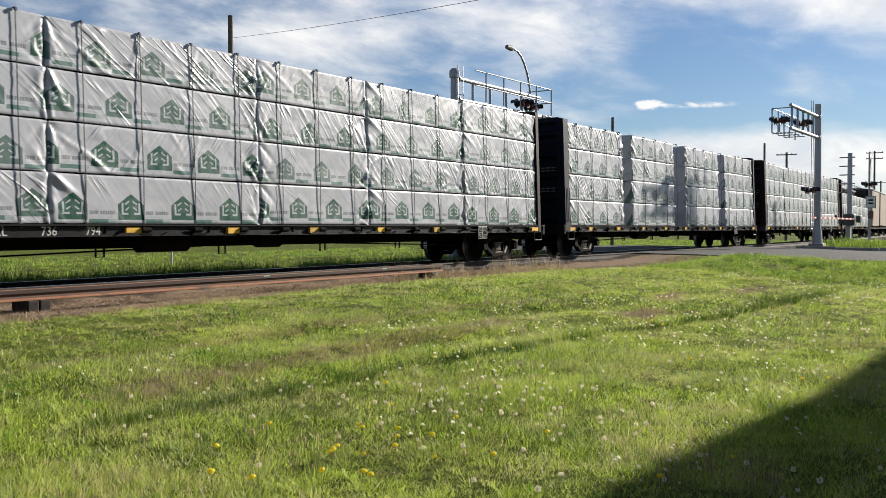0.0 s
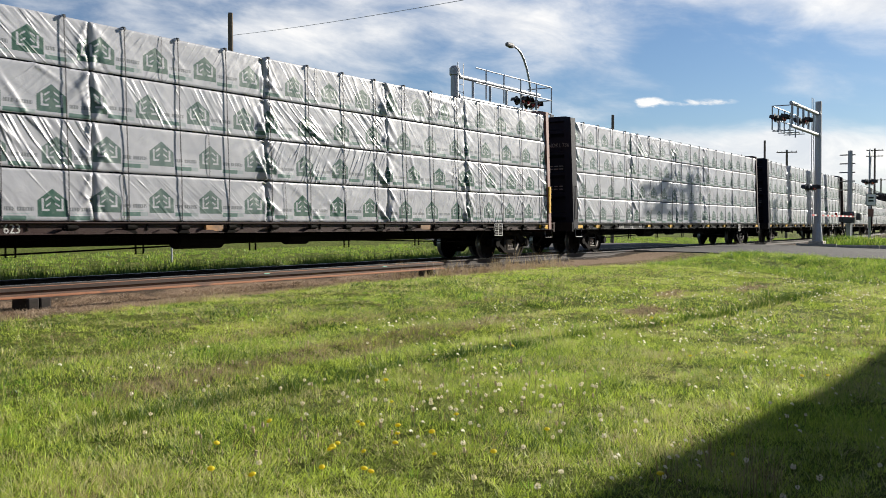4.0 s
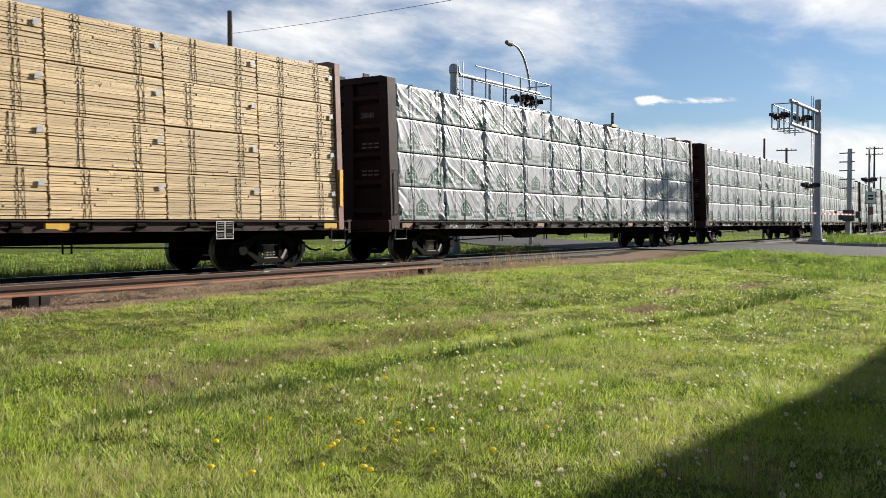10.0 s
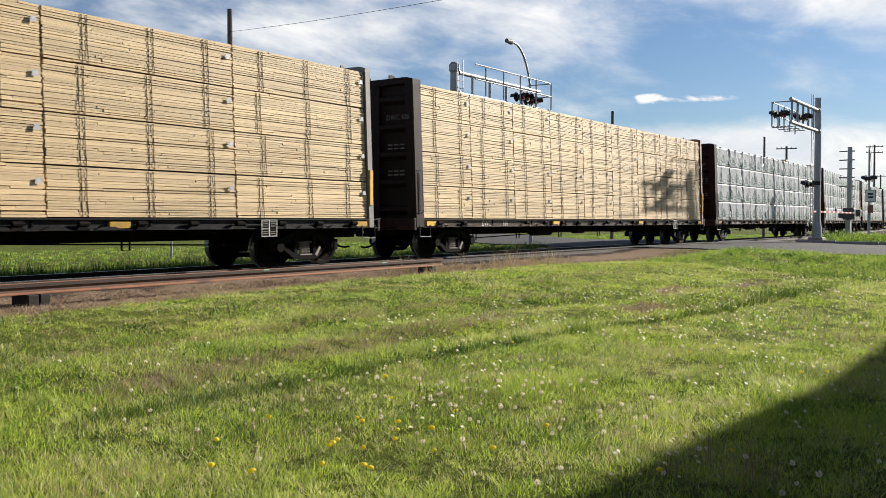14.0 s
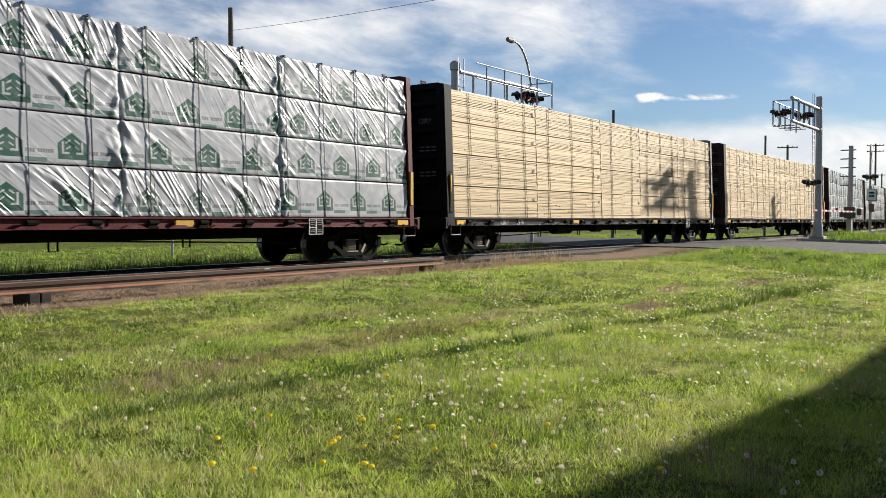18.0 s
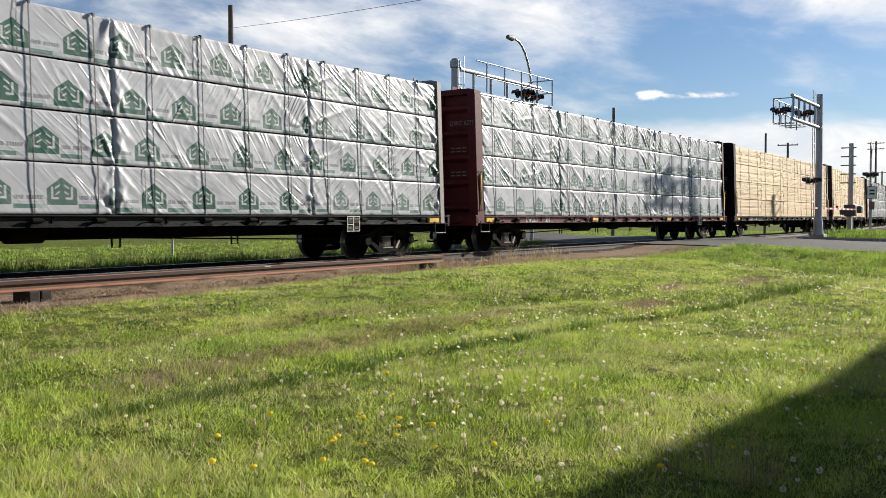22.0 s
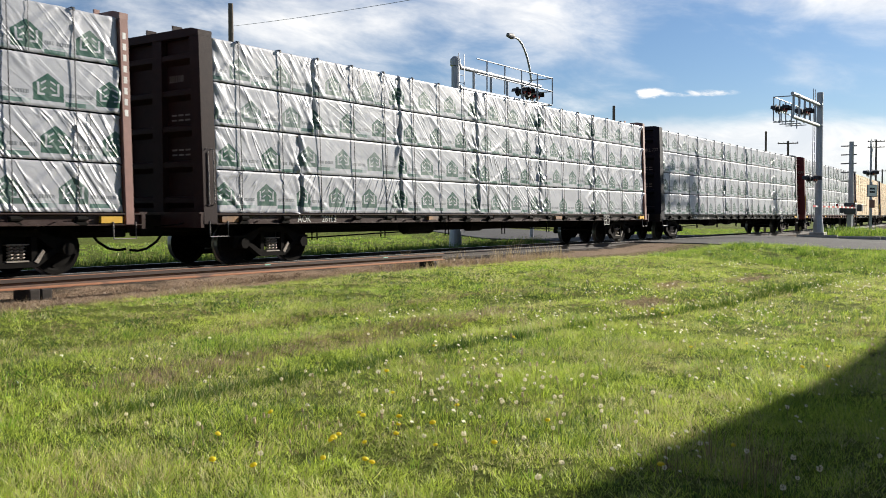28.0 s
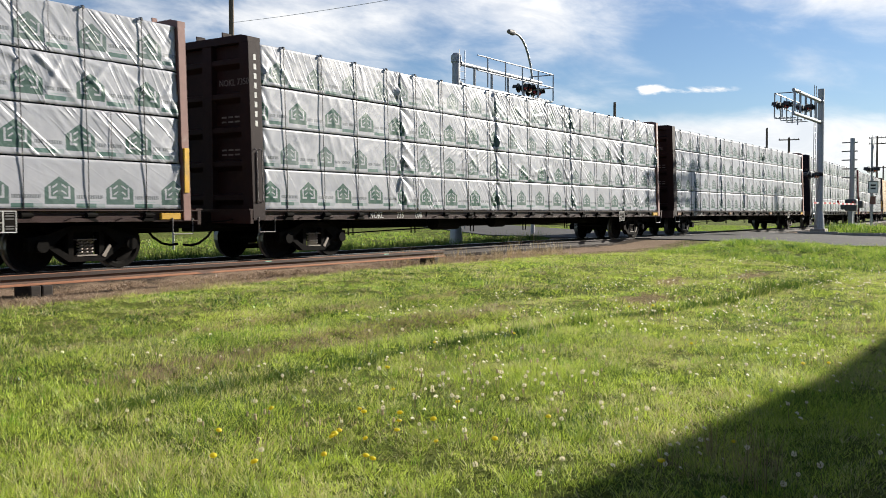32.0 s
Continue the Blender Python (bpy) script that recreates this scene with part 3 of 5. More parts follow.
def rail_profile(h=0.17, w=0.15):
    return [(-w / 2, 0), (w / 2, 0), (w / 2, 0.012), (0.012, 0.035), (0.010, h - 0.045), (0.036, h - 0.035), (0.036, h - 0.006), (0.028, h),
            (-0.028, h), (-0.036, h - 0.006), (-0.036, h - 0.035), (-0.010, h - 0.045), (-0.012, 0.035), (-w / 2, 0.012)]


def build_track():
    track = thing("railway_track", "standard gauge railway track with rusty steel rails", "railway track", kind="structure")
    for s in (-1, 1):
        y = s * (GAUGE / 2 + 0.036)
        part("rail", swept([(a + y, b + RAIL_Z - 0.17) for a, b in rail_profile()]), RAILSIDE, track, "dark steel rail")
        part("rail_head", swept([(y - 0.030, RAIL_Z - 0.003), (y + 0.030, RAIL_Z - 0.003), (y + 0.030, RAIL_Z + 0.002), (y - 0.030, RAIL_Z + 0.002)]), RAILTOP, track, "polished running surface")
    random.seed(4)
    me = mesh("sleeper", box(-0.115, -1.3, -0.17, 0.115, 1.3, 0.0, 0.012), TIE)
    x = -12.0
    while x < 120:
        if not ROAD_X0 - 0.3 < x < ROAD_X1 + 0.3:
            sx, sy, turn = along(x)
            part("sleeper", me, TIE, track, m=pose(sx, sy + random.uniform(-.04, .04), RAIL_Z - 0.168, 0, 0, math.degrees(turn) + random.uniform(-1, 1)))
        x += 0.53


def build_stacked_rails():
    """Cut rails laid on blocks beside the track."""
    random.seed(9)
    for y, z, x0, x1 in ((13.28, 0.53, -4.0, 19.35),):
        rail = thing("spare_rail", "long rusty spare rail lying on timber blocks", "rail")
        h = 0.17
        foot = [(-0.078, 0), (0.078, 0), (0.078, 0.012), (0.012, 0.032), (-0.012, 0.032), (-0.078, 0.012)]
        web = [(-0.010, 0.0321), (0.010, 0.0321), (0.010, h - 0.062), (-0.010, h - 0.062)]
        head = [(-0.010, h - 0.0621), (0.010, h - 0.0621), (0.040, h - 0.060), (0.040, h - 0.008), (0.030, h), (-0.030, h), (-0.040, h - 0.008), (-0.046, h - 0.060)]
        part("foot", extrude([(a + y, b + z) for a, b in foot], x0, x1, "x"), RUST, rail, "orange rusty foot")
        part("web", extrude([(a + y, b + z) for a, b in web], x0, x1, "x"), WEBRUST, rail, "brown rusty web")
        # head darker than web and foot, with a paler line along its top
        part("rail_head", extrude([(a + y, b + z) for a, b in head], x0, x1 + 0.004, "x"), DARKRUST, rail, "dark rust-brown rail head")
        part("worn_edge", box(x0, y - 0.036, z + h - 0.0045, x1, y + 0.03, z + h + 0.002), RUST, rail, "pale edge along the top of the head")
    # the pair at 8 m stands in for a shaded hollow, so timber is near black
    for x, wide, low in ((-1.0, 0.24, 0.0), (3.4, 0.24, 0.0), (8.00, 0.18, 0.0), (8.20, 0.18, 0.0), (18.75, 0.24, 0.0)):
        single("timber_block", box(x, 13.14, 0.15, x + wide, 13.6, 0.527 - low, 0.015), OLDTIMBER, "short timber block under the spare rails, coloured dark as a shaded hollow", "block",
               "blocks under the spare rails")
    for x in (13.05, 16.85):
        single("paint_mark", box(x, 13.238, 0.668, x + 0.16, 13.2438, 0.694), surface("mint_paint", (0.22, 0.52, 0.40), 0.5), "pale green paint mark on the spare rail", "paint mark")


# ---- the train ----
LOAD_LEN, HALF = 22.05, 1.42
WHEEL_R, BASE = 0.457, 1.80


def wheelset_shape():
    prof = [(0.0, 0.09), (0.12, 0.09), (0.13, 0.05), (0.34, 0.02), (0.39, 0.05), (WHEEL_R, 0.055), (WHEEL_R, -0.06), (WHEEL_R + 0.028, -0.07), (WHEEL_R + 0.028, -0.10),
            (0.39, -0.10), (0.34, -0.03), (0.13, -0.06), (0.12, -0.10), (0.0, -0.10)]
    near = lathe([(r, -a) for r, a in prof], (0, -0.745, 0), 28)
    return join(near, mirrored(near), rod([(0, -0.74, 0), (0, 0.74, 0)], 0.085, 12),
                *[box(0.30 * math.cos(w) - 0.03, -0.79, 0.30 * math.sin(w) - 0.03, 0.30 * math.cos(w) + 0.03, -0.755, 0.30 * math.sin(w) + 0.03) for w in (0.4, 2.6, 4.5)])


def side_frame_shape(s):
    """The cast side of a truck: an arch bar with windows, over two axle boxes."""
    h = BASE / 2
    y0, y1 = (-1.07, -0.92)
    a = extrude([(-h - 0.22, 0.36), (-h - 0.22, 0.60), (-h + 0.12, 0.64), (-0.34, 0.80), (0.34, 0.80), (h - 0.12, 0.64), (h + 0.22, 0.60), (h + 0.22, 0.36),
                 (h - 0.16, 0.40), (0.40, 0.66), (0.33, 0.68), (-0.33, 0.68), (-0.40, 0.66), (-h + 0.16, 0.40)], y0, y1)
    b = extrude([(-h + 0.14, 0.42), (-0.36, 0.16), (0.36, 0.16), (h - 0.14, 0.42), (h - 0.14, 0.52), (0.30, 0.26), (-0.30, 0.26), (-h + 0.14, 0.52)], y0 - 0.01, y1 + 0.01)
    posts = [box(-0.36, y0, 0.2, -0.26, y1, 0.7), box(0.26, y0, 0.2, 0.36, y1, 0.7)]
    caps = [rod([(q, y0 - 0.10, 0.457), (q, y1 + 0.1, 0.457)], 0.115, 12) for q in (-h, h)]
    out = join(a, b, *posts, *caps)
    return out if s < 0 else mirrored(out)


def spring_shape(s):
    """A nest of coil springs in the window of the side frame."""
    out = []
    for k, q in enumerate((-0.105, 0.0, 0.105)):
        pts = [(q + 0.045 * math.cos(w), -1.02 + 0.045 * math.sin(w), 0.28 + 0.26 * w / (2 * math.pi * 4.5)) for w in [i * math.pi / 4 for i in range(37)]]
        out.append(rod(pts, 0.015, 5))
    out += [box(-0.20, -1.09, 0.255, 0.20, -0.94, 0.28), box(-0.20, -1.09, 0.54, 0.20, -0.94, 0.56)]
    out = join(*out)
    return out if s < 0 else mirrored(out)


WHEELSETS = []


def build_truck(car, x):
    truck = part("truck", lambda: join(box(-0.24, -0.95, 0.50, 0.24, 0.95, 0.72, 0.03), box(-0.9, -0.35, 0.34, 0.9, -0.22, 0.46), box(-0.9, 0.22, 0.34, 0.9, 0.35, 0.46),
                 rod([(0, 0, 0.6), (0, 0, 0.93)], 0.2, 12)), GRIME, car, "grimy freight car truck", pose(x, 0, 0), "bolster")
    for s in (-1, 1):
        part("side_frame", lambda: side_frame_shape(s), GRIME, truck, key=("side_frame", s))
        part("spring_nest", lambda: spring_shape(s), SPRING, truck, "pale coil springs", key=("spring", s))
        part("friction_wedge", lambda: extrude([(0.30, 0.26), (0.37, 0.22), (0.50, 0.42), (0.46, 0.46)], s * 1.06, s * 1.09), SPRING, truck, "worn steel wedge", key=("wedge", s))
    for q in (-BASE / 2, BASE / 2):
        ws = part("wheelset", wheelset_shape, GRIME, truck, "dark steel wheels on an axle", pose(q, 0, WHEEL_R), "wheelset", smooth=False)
        if len(ws.data.materials) < 2:
            # the rims run bright
            ws.data.materials.append(TREAD)
            for f in ws.data.polygons:
                f.material_index = int(math.hypot(f.center.x, f.center.z) > 0.452)
        WHEELSETS.append((ws, q))


BULK_D = 0.34


def bulkhead_pieces(top, front):
    """The ribbed end wall, piece by piece: plate, two corner posts, a middle post, ribs, a cap and two lugs. It looks out to -x, or +x in front."""
    z0, lean, d = 0.88, 0.12, BULK_D if not front else 0.17

    def leaned(shape):
        v = [(x, y * (1 - lean / HALF * (z - 1.2) / 3.45), z) for x, y, z in shape[0]]
        return (v, shape[1]) if not front else ([(LOAD_LEN - x, y, z) for x, y, z in v], [f[::-1] for f in shape[1]])
    yield "bulkhead", leaned(box(-d / 2, -HALF + 0.046, z0, -0.005, HALF - 0.046, top - 0.17))
    for s in (-1, 1):
        ell = [(-d, s * HALF), (0.0, s * HALF), (0.0, s * (HALF - 0.045)), (-d * 0.8, s * (HALF - 0.045)), (-d * 0.8, s * (HALF - 0.30)), (-d, s * (HALF - 0.30))]
        yield "corner_post", leaned(extrude(ell, z0, top - 0.161, "z"))
    yield "middle_post", leaned(box(-d * 0.94, -0.16, z0, -d / 2 - 0.001, 0.16, top - 0.162))
    for k in range(5):
        z = 1.30 + k * (top - 1.45) / 4.6
        for y0, y1 in ((-HALF + 0.31, -0.161), (0.161, HALF - 0.31)):
            yield "rib", leaned(extrude([(-d * 0.9, z), (-d / 2 - 0.001, z - 0.10), (-d / 2 - 0.001, z + 0.14), (-d * 0.9, z + 0.10)], y0, y1))
    yield "cap", leaned(extrude([(-HALF, top - 0.16), (HALF, top - 0.16), (HALF, top - 0.05), (HALF - 0.22, top), (-HALF + 0.22, top), (-HALF, top - 0.05)], -d - 0.01, 0.004, "x"))
    for y in (-0.55, 0.35):
        yield "lug", leaned(box(-d * 0.9, y, top + 0.002, -d * 0.2, y + 0.035, top + 0.11))


def build_bulkhead(car, top, front, paint):
    wall = None
    for i, (name, shape) in enumerate(bulkhead_pieces(top, front)):
        ob = part(name, shape, paint, wall or car, "ribbed end bulkhead" if not wall else "", key=("bulk", i, round(top, 2), front))
        wall = wall or ob


def underframe(kind):
    """Bodies of the flat deck: one sill, the spine, the floor or an end sill."""
    if kind == "sill":
        c = [(-HALF, 0.865), (-HALF + 0.16, 0.865), (-HALF + 0.16, 0.885), (-HALF + 0.085, 0.885), (-HALF + 0.085, 1.055), (-HALF + 0.16, 1.055), (-HALF + 0.16, 1.085), (-HALF, 1.085),
             (-HALF, 1.06), (-HALF + 0.07, 1.055), (-HALF + 0.07, 0.885), (-HALF, 0.88)]
        return extrude(c, -0.34, LOAD_LEN + 0.34, "x")
    if kind == "spine":
        return join(box(-0.9, -0.2, 0.62, LOAD_LEN + 0.9, 0.2, 1.055, 0.02), *[extrude([(-HALF + 0.05, 1.055), (-HALF + 0.05, 0.93), (-0.2, 0.72), (0.2, 0.72), (HALF - 0.05, 0.93), (HALF - 0.05, 1.055)],
                    x, x + 0.025, "x") for x in (3.6, 6.0, 8.4, 10.8, 13.2, 15.6, 18.0)])
    if kind == "floor":
        return box(-0.3, -HALF + 0.05, 1.062, LOAD_LEN + 0.3, HALF - 0.05, 1.082)
    return None


def centre_beam_shape(top):
    out = [box(0.0, -0.16, top - 0.20, LOAD_LEN, 0.16, top - 0.10), box(0.0, -0.10, 1.085, LOAD_LEN, 0.10, 1.2)]
    for i in range(12):
        x = 0.9 + i * 1.83
        out.append(box(x - 0.05, -0.07, 1.2, x + 0.05, 0.07, top - 0.15))
    return join(*out)


def coupler_shape():
    return join(box(-1.10, -0.10, 0.76, 0.1, 0.10, 0.96, 0.02), extrude([(-1.16, 0.70), (-0.95, 0.70), (-0.92, 1.0), (-1.16, 1.0)], -0.14, 0.16),
                rod([(-0.30, -0.9, 0.90), (-0.62, -0.9, 0.86), (-0.66, -0.3, 0.82)], 0.014, 6))


def hose_shape():
    return rod([(-0.45, -0.30, 0.70), (-0.62, -0.32, 0.52), (-0.85, -0.3, 0.38), (-1.05, -0.28, 0.34), (-1.24, -0.28, 0.36)], 0.026, 7)


def bundle_mesh(length, height, seed, step_=0.04):
    """A stack of boards under wrap: a front grid pulled into folds, a rounded shoulder and gathered ends."""
    key = ("bundle", round(length, 2), round(height, 2), seed, step_)
    if key in SHARED:
        return SHARED[key]
    rnd = np.random.RandomState(1000 + seed * 37 + int(length * 100))
    deep = 1.22
    nx = max(6, int(length / step_))
    xs = np.linspace(0, length, nx + 1)
    prof = [(deep, height), (0.6, height), (0.035, height - 0.001), (0.010, height - 0.006), (0.001, height - 0.018)]
    prof += [(0.0, z) for z in np.linspace(height - 0.05, 0.012, 21 if step_ < 0.1 else 4)] + [(0.012, 0.0)]
    py = np.array([p[0] for p in prof])
    pz = np.array([p[1] for p in prof])
    X, K = np.meshgrid(xs, np.arange(len(prof)), indexing="ij")
    Y, Z = py[K], pz[K]
    # folds: ridges that run from the ends, straps and top edge across the face
    push = np.zeros_like(X)
    calm = (0.18, 0.45, 0.85, 1.15)[seed % 4]
    lean = 1 if rnd.rand() < 0.8 else -1
    for _ in range(int((1.5, 2.5, 4, 5)[seed % 4] * length)):
        cx, cz = rnd.uniform(0, length), rnd.uniform(0.05, height)
        if rnd.rand() < 0.6:
            ang = lean * rnd.uniform(0.45, 1.0)
        else:
            ang = rnd.uniform(-1.5, 1.5)
        wide, long_ = rnd.uniform(0.024, 0.05), rnd.uniform(0.15, 0.75)
        dx, dz = X - cx, Z - cz
        along = dx * np.cos(ang) - dz * np.sin(ang)
        across = dx * np.sin(ang) + dz * np.cos(ang)
        push += calm * rnd.uniform(-0.3, 1.0) * 0.020 * np.exp(-(across / wide) ** 2 - (along / long_) ** 2)
    for end in (0.0, length):
        # pleats that fan out from the lower and upper corners, and a tucked edge
        d = np.abs(X - end)
        for _ in range(10):
            root, ang = rnd.choice([0.0, height, height * 0.5]), rnd.uniform(0.5, 1.45)
            a = ang if root < height / 2 else -ang
            across = (Z - root) * np.cos(a) - d * np.sin(a)
            along = d * np.cos(a) + (Z - root) * np.sin(a)
            push += rnd.uniform(-0.7, 1.0) * 0.034 * np.exp(-(across / rnd.uniform(0.025, 0.06)) ** 2) * np.exp(-(along / 0.55) ** 2) * np.clip((along + 0.05) / 0.1, 0, 1)
        push -= (0.014 + 0.02 * rnd.rand()) * np.exp(-(d / 0.03) ** 2)
    push += 0.008 * np.sin(X * 2.1 + seed) * np.sin(Z * 4)
    front = (Z < height - 0.02) & (Z > 0.01)
    Y = Y - np.where(front, push, 0.0)
    Z = Z + np.where(~front & (Y < 0.9), push * 0.6, 0.0)
    m_ = len(prof)
    verts = np.stack([X, Y, Z], -1).reshape(-1, 3)
    faces = [(i * m_ + j, i * m_ + j + 1, (i + 1) * m_ + j + 1, (i + 1) * m_ + j) for i in range(nx) for j in range(m_ - 1)]
    n = len(verts)
    verts = [tuple(v) for v in verts] + [(0, deep, 0.0), (length, deep, 0.0)]
    faces.append(tuple(range(m_))[::-1] + (n,))
    faces.append(tuple(nx * m_ + j for j in range(m_)) + (n + 1,))
    me = bpy.data.meshes.new("wrapped_bundle")
    me.from_pydata(verts, [], faces)
    uv = me.uv_layers.new(name="UVMap")
    co = np.array(verts)
    flat = np.stack([co[:, 0], np.where(co[:, 1] > 0.05, height + co[:, 1], co[:, 2])], -1)
    idx = np.empty(len(me.loops), dtype=np.int32)
    me.loops.foreach_get("vertex_index", idx)
    uv.data.foreach_set("uv", flat[idx].astype(np.float32).ravel())
    me.materials.append(WRAPS[seed % 4])
    me.shade_smooth()
    SHARED[key] = me
    return me


def raw_mesh(length, height, seed):
    """A stack of bare boards, layer on layer, with uneven edges, gaps and ends."""
    key = ("raw", round(length, 2), seed)
    if key in SHARED:
        return SHARED[key]
    rnd = random.Random(500 + seed * 31 + int(length * 100))
    layers = 19
    h = height / layers
    out = []
    for i in range(layers):
        z = i * h
        cuts = [0.0] + sorted(rnd.uniform(0.3, length - 0.3) for _ in range(rnd.choice((0, 1, 1, 2, 3)))) + [length]
        gap = rnd.choice((0.001, 0.002, 0.003, 0.005, 0.009, 0.015))
        for a, b in zip(cuts, cuts[1:]):
            d = rnd.choice((0, 0, 0, 0.004, 0.007, 0.011)) + rnd.uniform(0, 0.004)
            sag = rnd.uniform(-0.009, 0.009)
            v, f = box(a + rnd.uniform(0, 0.008 if a > 0 else 0.03), d, z + gap, b - rnd.uniform(0.001, 0.008 if b < length else 0.03), 0.3 if i < layers - 1 else 1.2, z + h - 0.001)
            out.append(([(x, y, zz + sag * (x - a) / max(0.1, b - a)) for x, y, zz in v], f))
    core = mesh("board_package", box(0.03, 0.06, 0.01, length - 0.03, 1.2, height - 0.02), LUMBER)
    SHARED[key] = core, mesh("board", join(*out), LUMBER)
    return SHARED[key]


def strap_shape(height, x, seed, wide=0.028, slack=0.008, off=0.022):
    """A band over a bundle, a little slack, with a dark corner guard at the shoulder."""
    rnd = random.Random(seed)
    pts = [(0.9, height + 0.006), (0.05, height + 0.008), (-off, height - 0.02)]
    pts += [(-off - rnd.uniform(0, 0.004), height * k / 8) for k in range(7, 0, -1)] + [(-0.01, 0.0)]
    verts, faces = [], []
    for i, (y, z) in enumerate(pts):
        wob = rnd.uniform(-slack, slack) if 2 < i < len(pts) - 1 else 0
        for a in (-wide / 2, wide / 2):
            verts.append((x + wob + a, y, z))
            verts.append((x + wob + a, y + 0.004, z - 0.004))
    for i in range(len(pts) - 1):
        b = i * 4
        faces += [(b, b + 2, b + 6, b + 4), (b, b + 4, b + 5, b + 1), (b + 2, b + 3, b + 7, b + 6), (b + 1, b + 5, b + 7, b + 3)]
    return verts, faces


def load_side(car, layout, wrapped, top, seed, s, detailed=True, stacked=4, taut=0.35):
    """Four tiers of bundles on one side of the middle beam."""
    rnd = random.Random(seed)
    base, tiers = 1.10, 4
    h = (top - 0.04 - base) / tiers
    lean = math.degrees(math.atan(0.12 / 3.45))
    for tier in range(stacked):
        x = 0.02
        row = layout[tier % len(layout)]
        stretch = (LOAD_LEN - 0.03) / sum(abs(q) for q in row)
        for length in row:
            length *= stretch
            if length < 0:
                # an empty space between two stacks
                x -= length
                continue
            smooth = rnd.random() < taut + (0.2 if tier == 0 else 0.0)
            variant = rnd.randrange(2) + (0 if smooth else 2) if wrapped else rnd.randrange(7)
            maker = bundle_mesh if wrapped else raw_mesh
            me = maker(length - 0.012, h - 0.02, variant) if s < 0 or not wrapped else maker(length - 0.012, h - 0.02, 0, 0.4)
            y = -HALF + 0.03 + (tier * h + 0.4) * 0.12 / 3.45 + rnd.uniform(-0.006, 0.006)
            z = base + tier * h
            if s < 0:
                m = pose(x + 0.006, y, z, -lean)
            else:
                m = pose(x + 0.006 + length - 0.012, -y, z, lean * 0 - lean, 0, 180)
            if wrapped:
                b = part("wrapped_package", me, None, car, m=m)
            else:
                b = part("board_package", me[0], None, car, m=m)
                tagged(part("board", me[1], None, b, "layers of pale sawn boards"), kind="stuff")
            if detailed and s < 0:
                n = max(2, round(length / (1.2 if wrapped else 1.5)))
                for i in range(n):
                    q = (i + 0.5) * length / n + rnd.uniform(-0.08, 0.08)
                    rnd.randrange(3)
                    if not wrapped or (i * 2 + tier) % 5 == 0:
                        part("strap", strap_shape(h - 0.02, 0, i % 3, 0.012 if wrapped else 0.016, 0.010 if wrapped else 0.009, 0.022 if wrapped else 0.005), STRAP if wrapped else BAND, b, m=pose(q, 0, 0), key=("strap", round(h, 2), i % 3, wrapped))
                    if not wrapped:
                        part("strap", strap_shape(h - 0.02, 0, 7 + i % 3, 0.014, 0.012, 0.006), BAND, b, m=pose(q + 0.11, 0, 0), key=("strap2", round(h, 2), i % 3))
                if not wrapped:
                    part("tag", lambda: extrude([(0, 0), (0.13, 0.01), (0.12, 0.11), (0.02, 0.10)], -0.032, -0.027), TAG, b, "white paper tag", pose(length - 0.22, 0, h * 0.62), "tag")
            x += length


FT = 0.3048


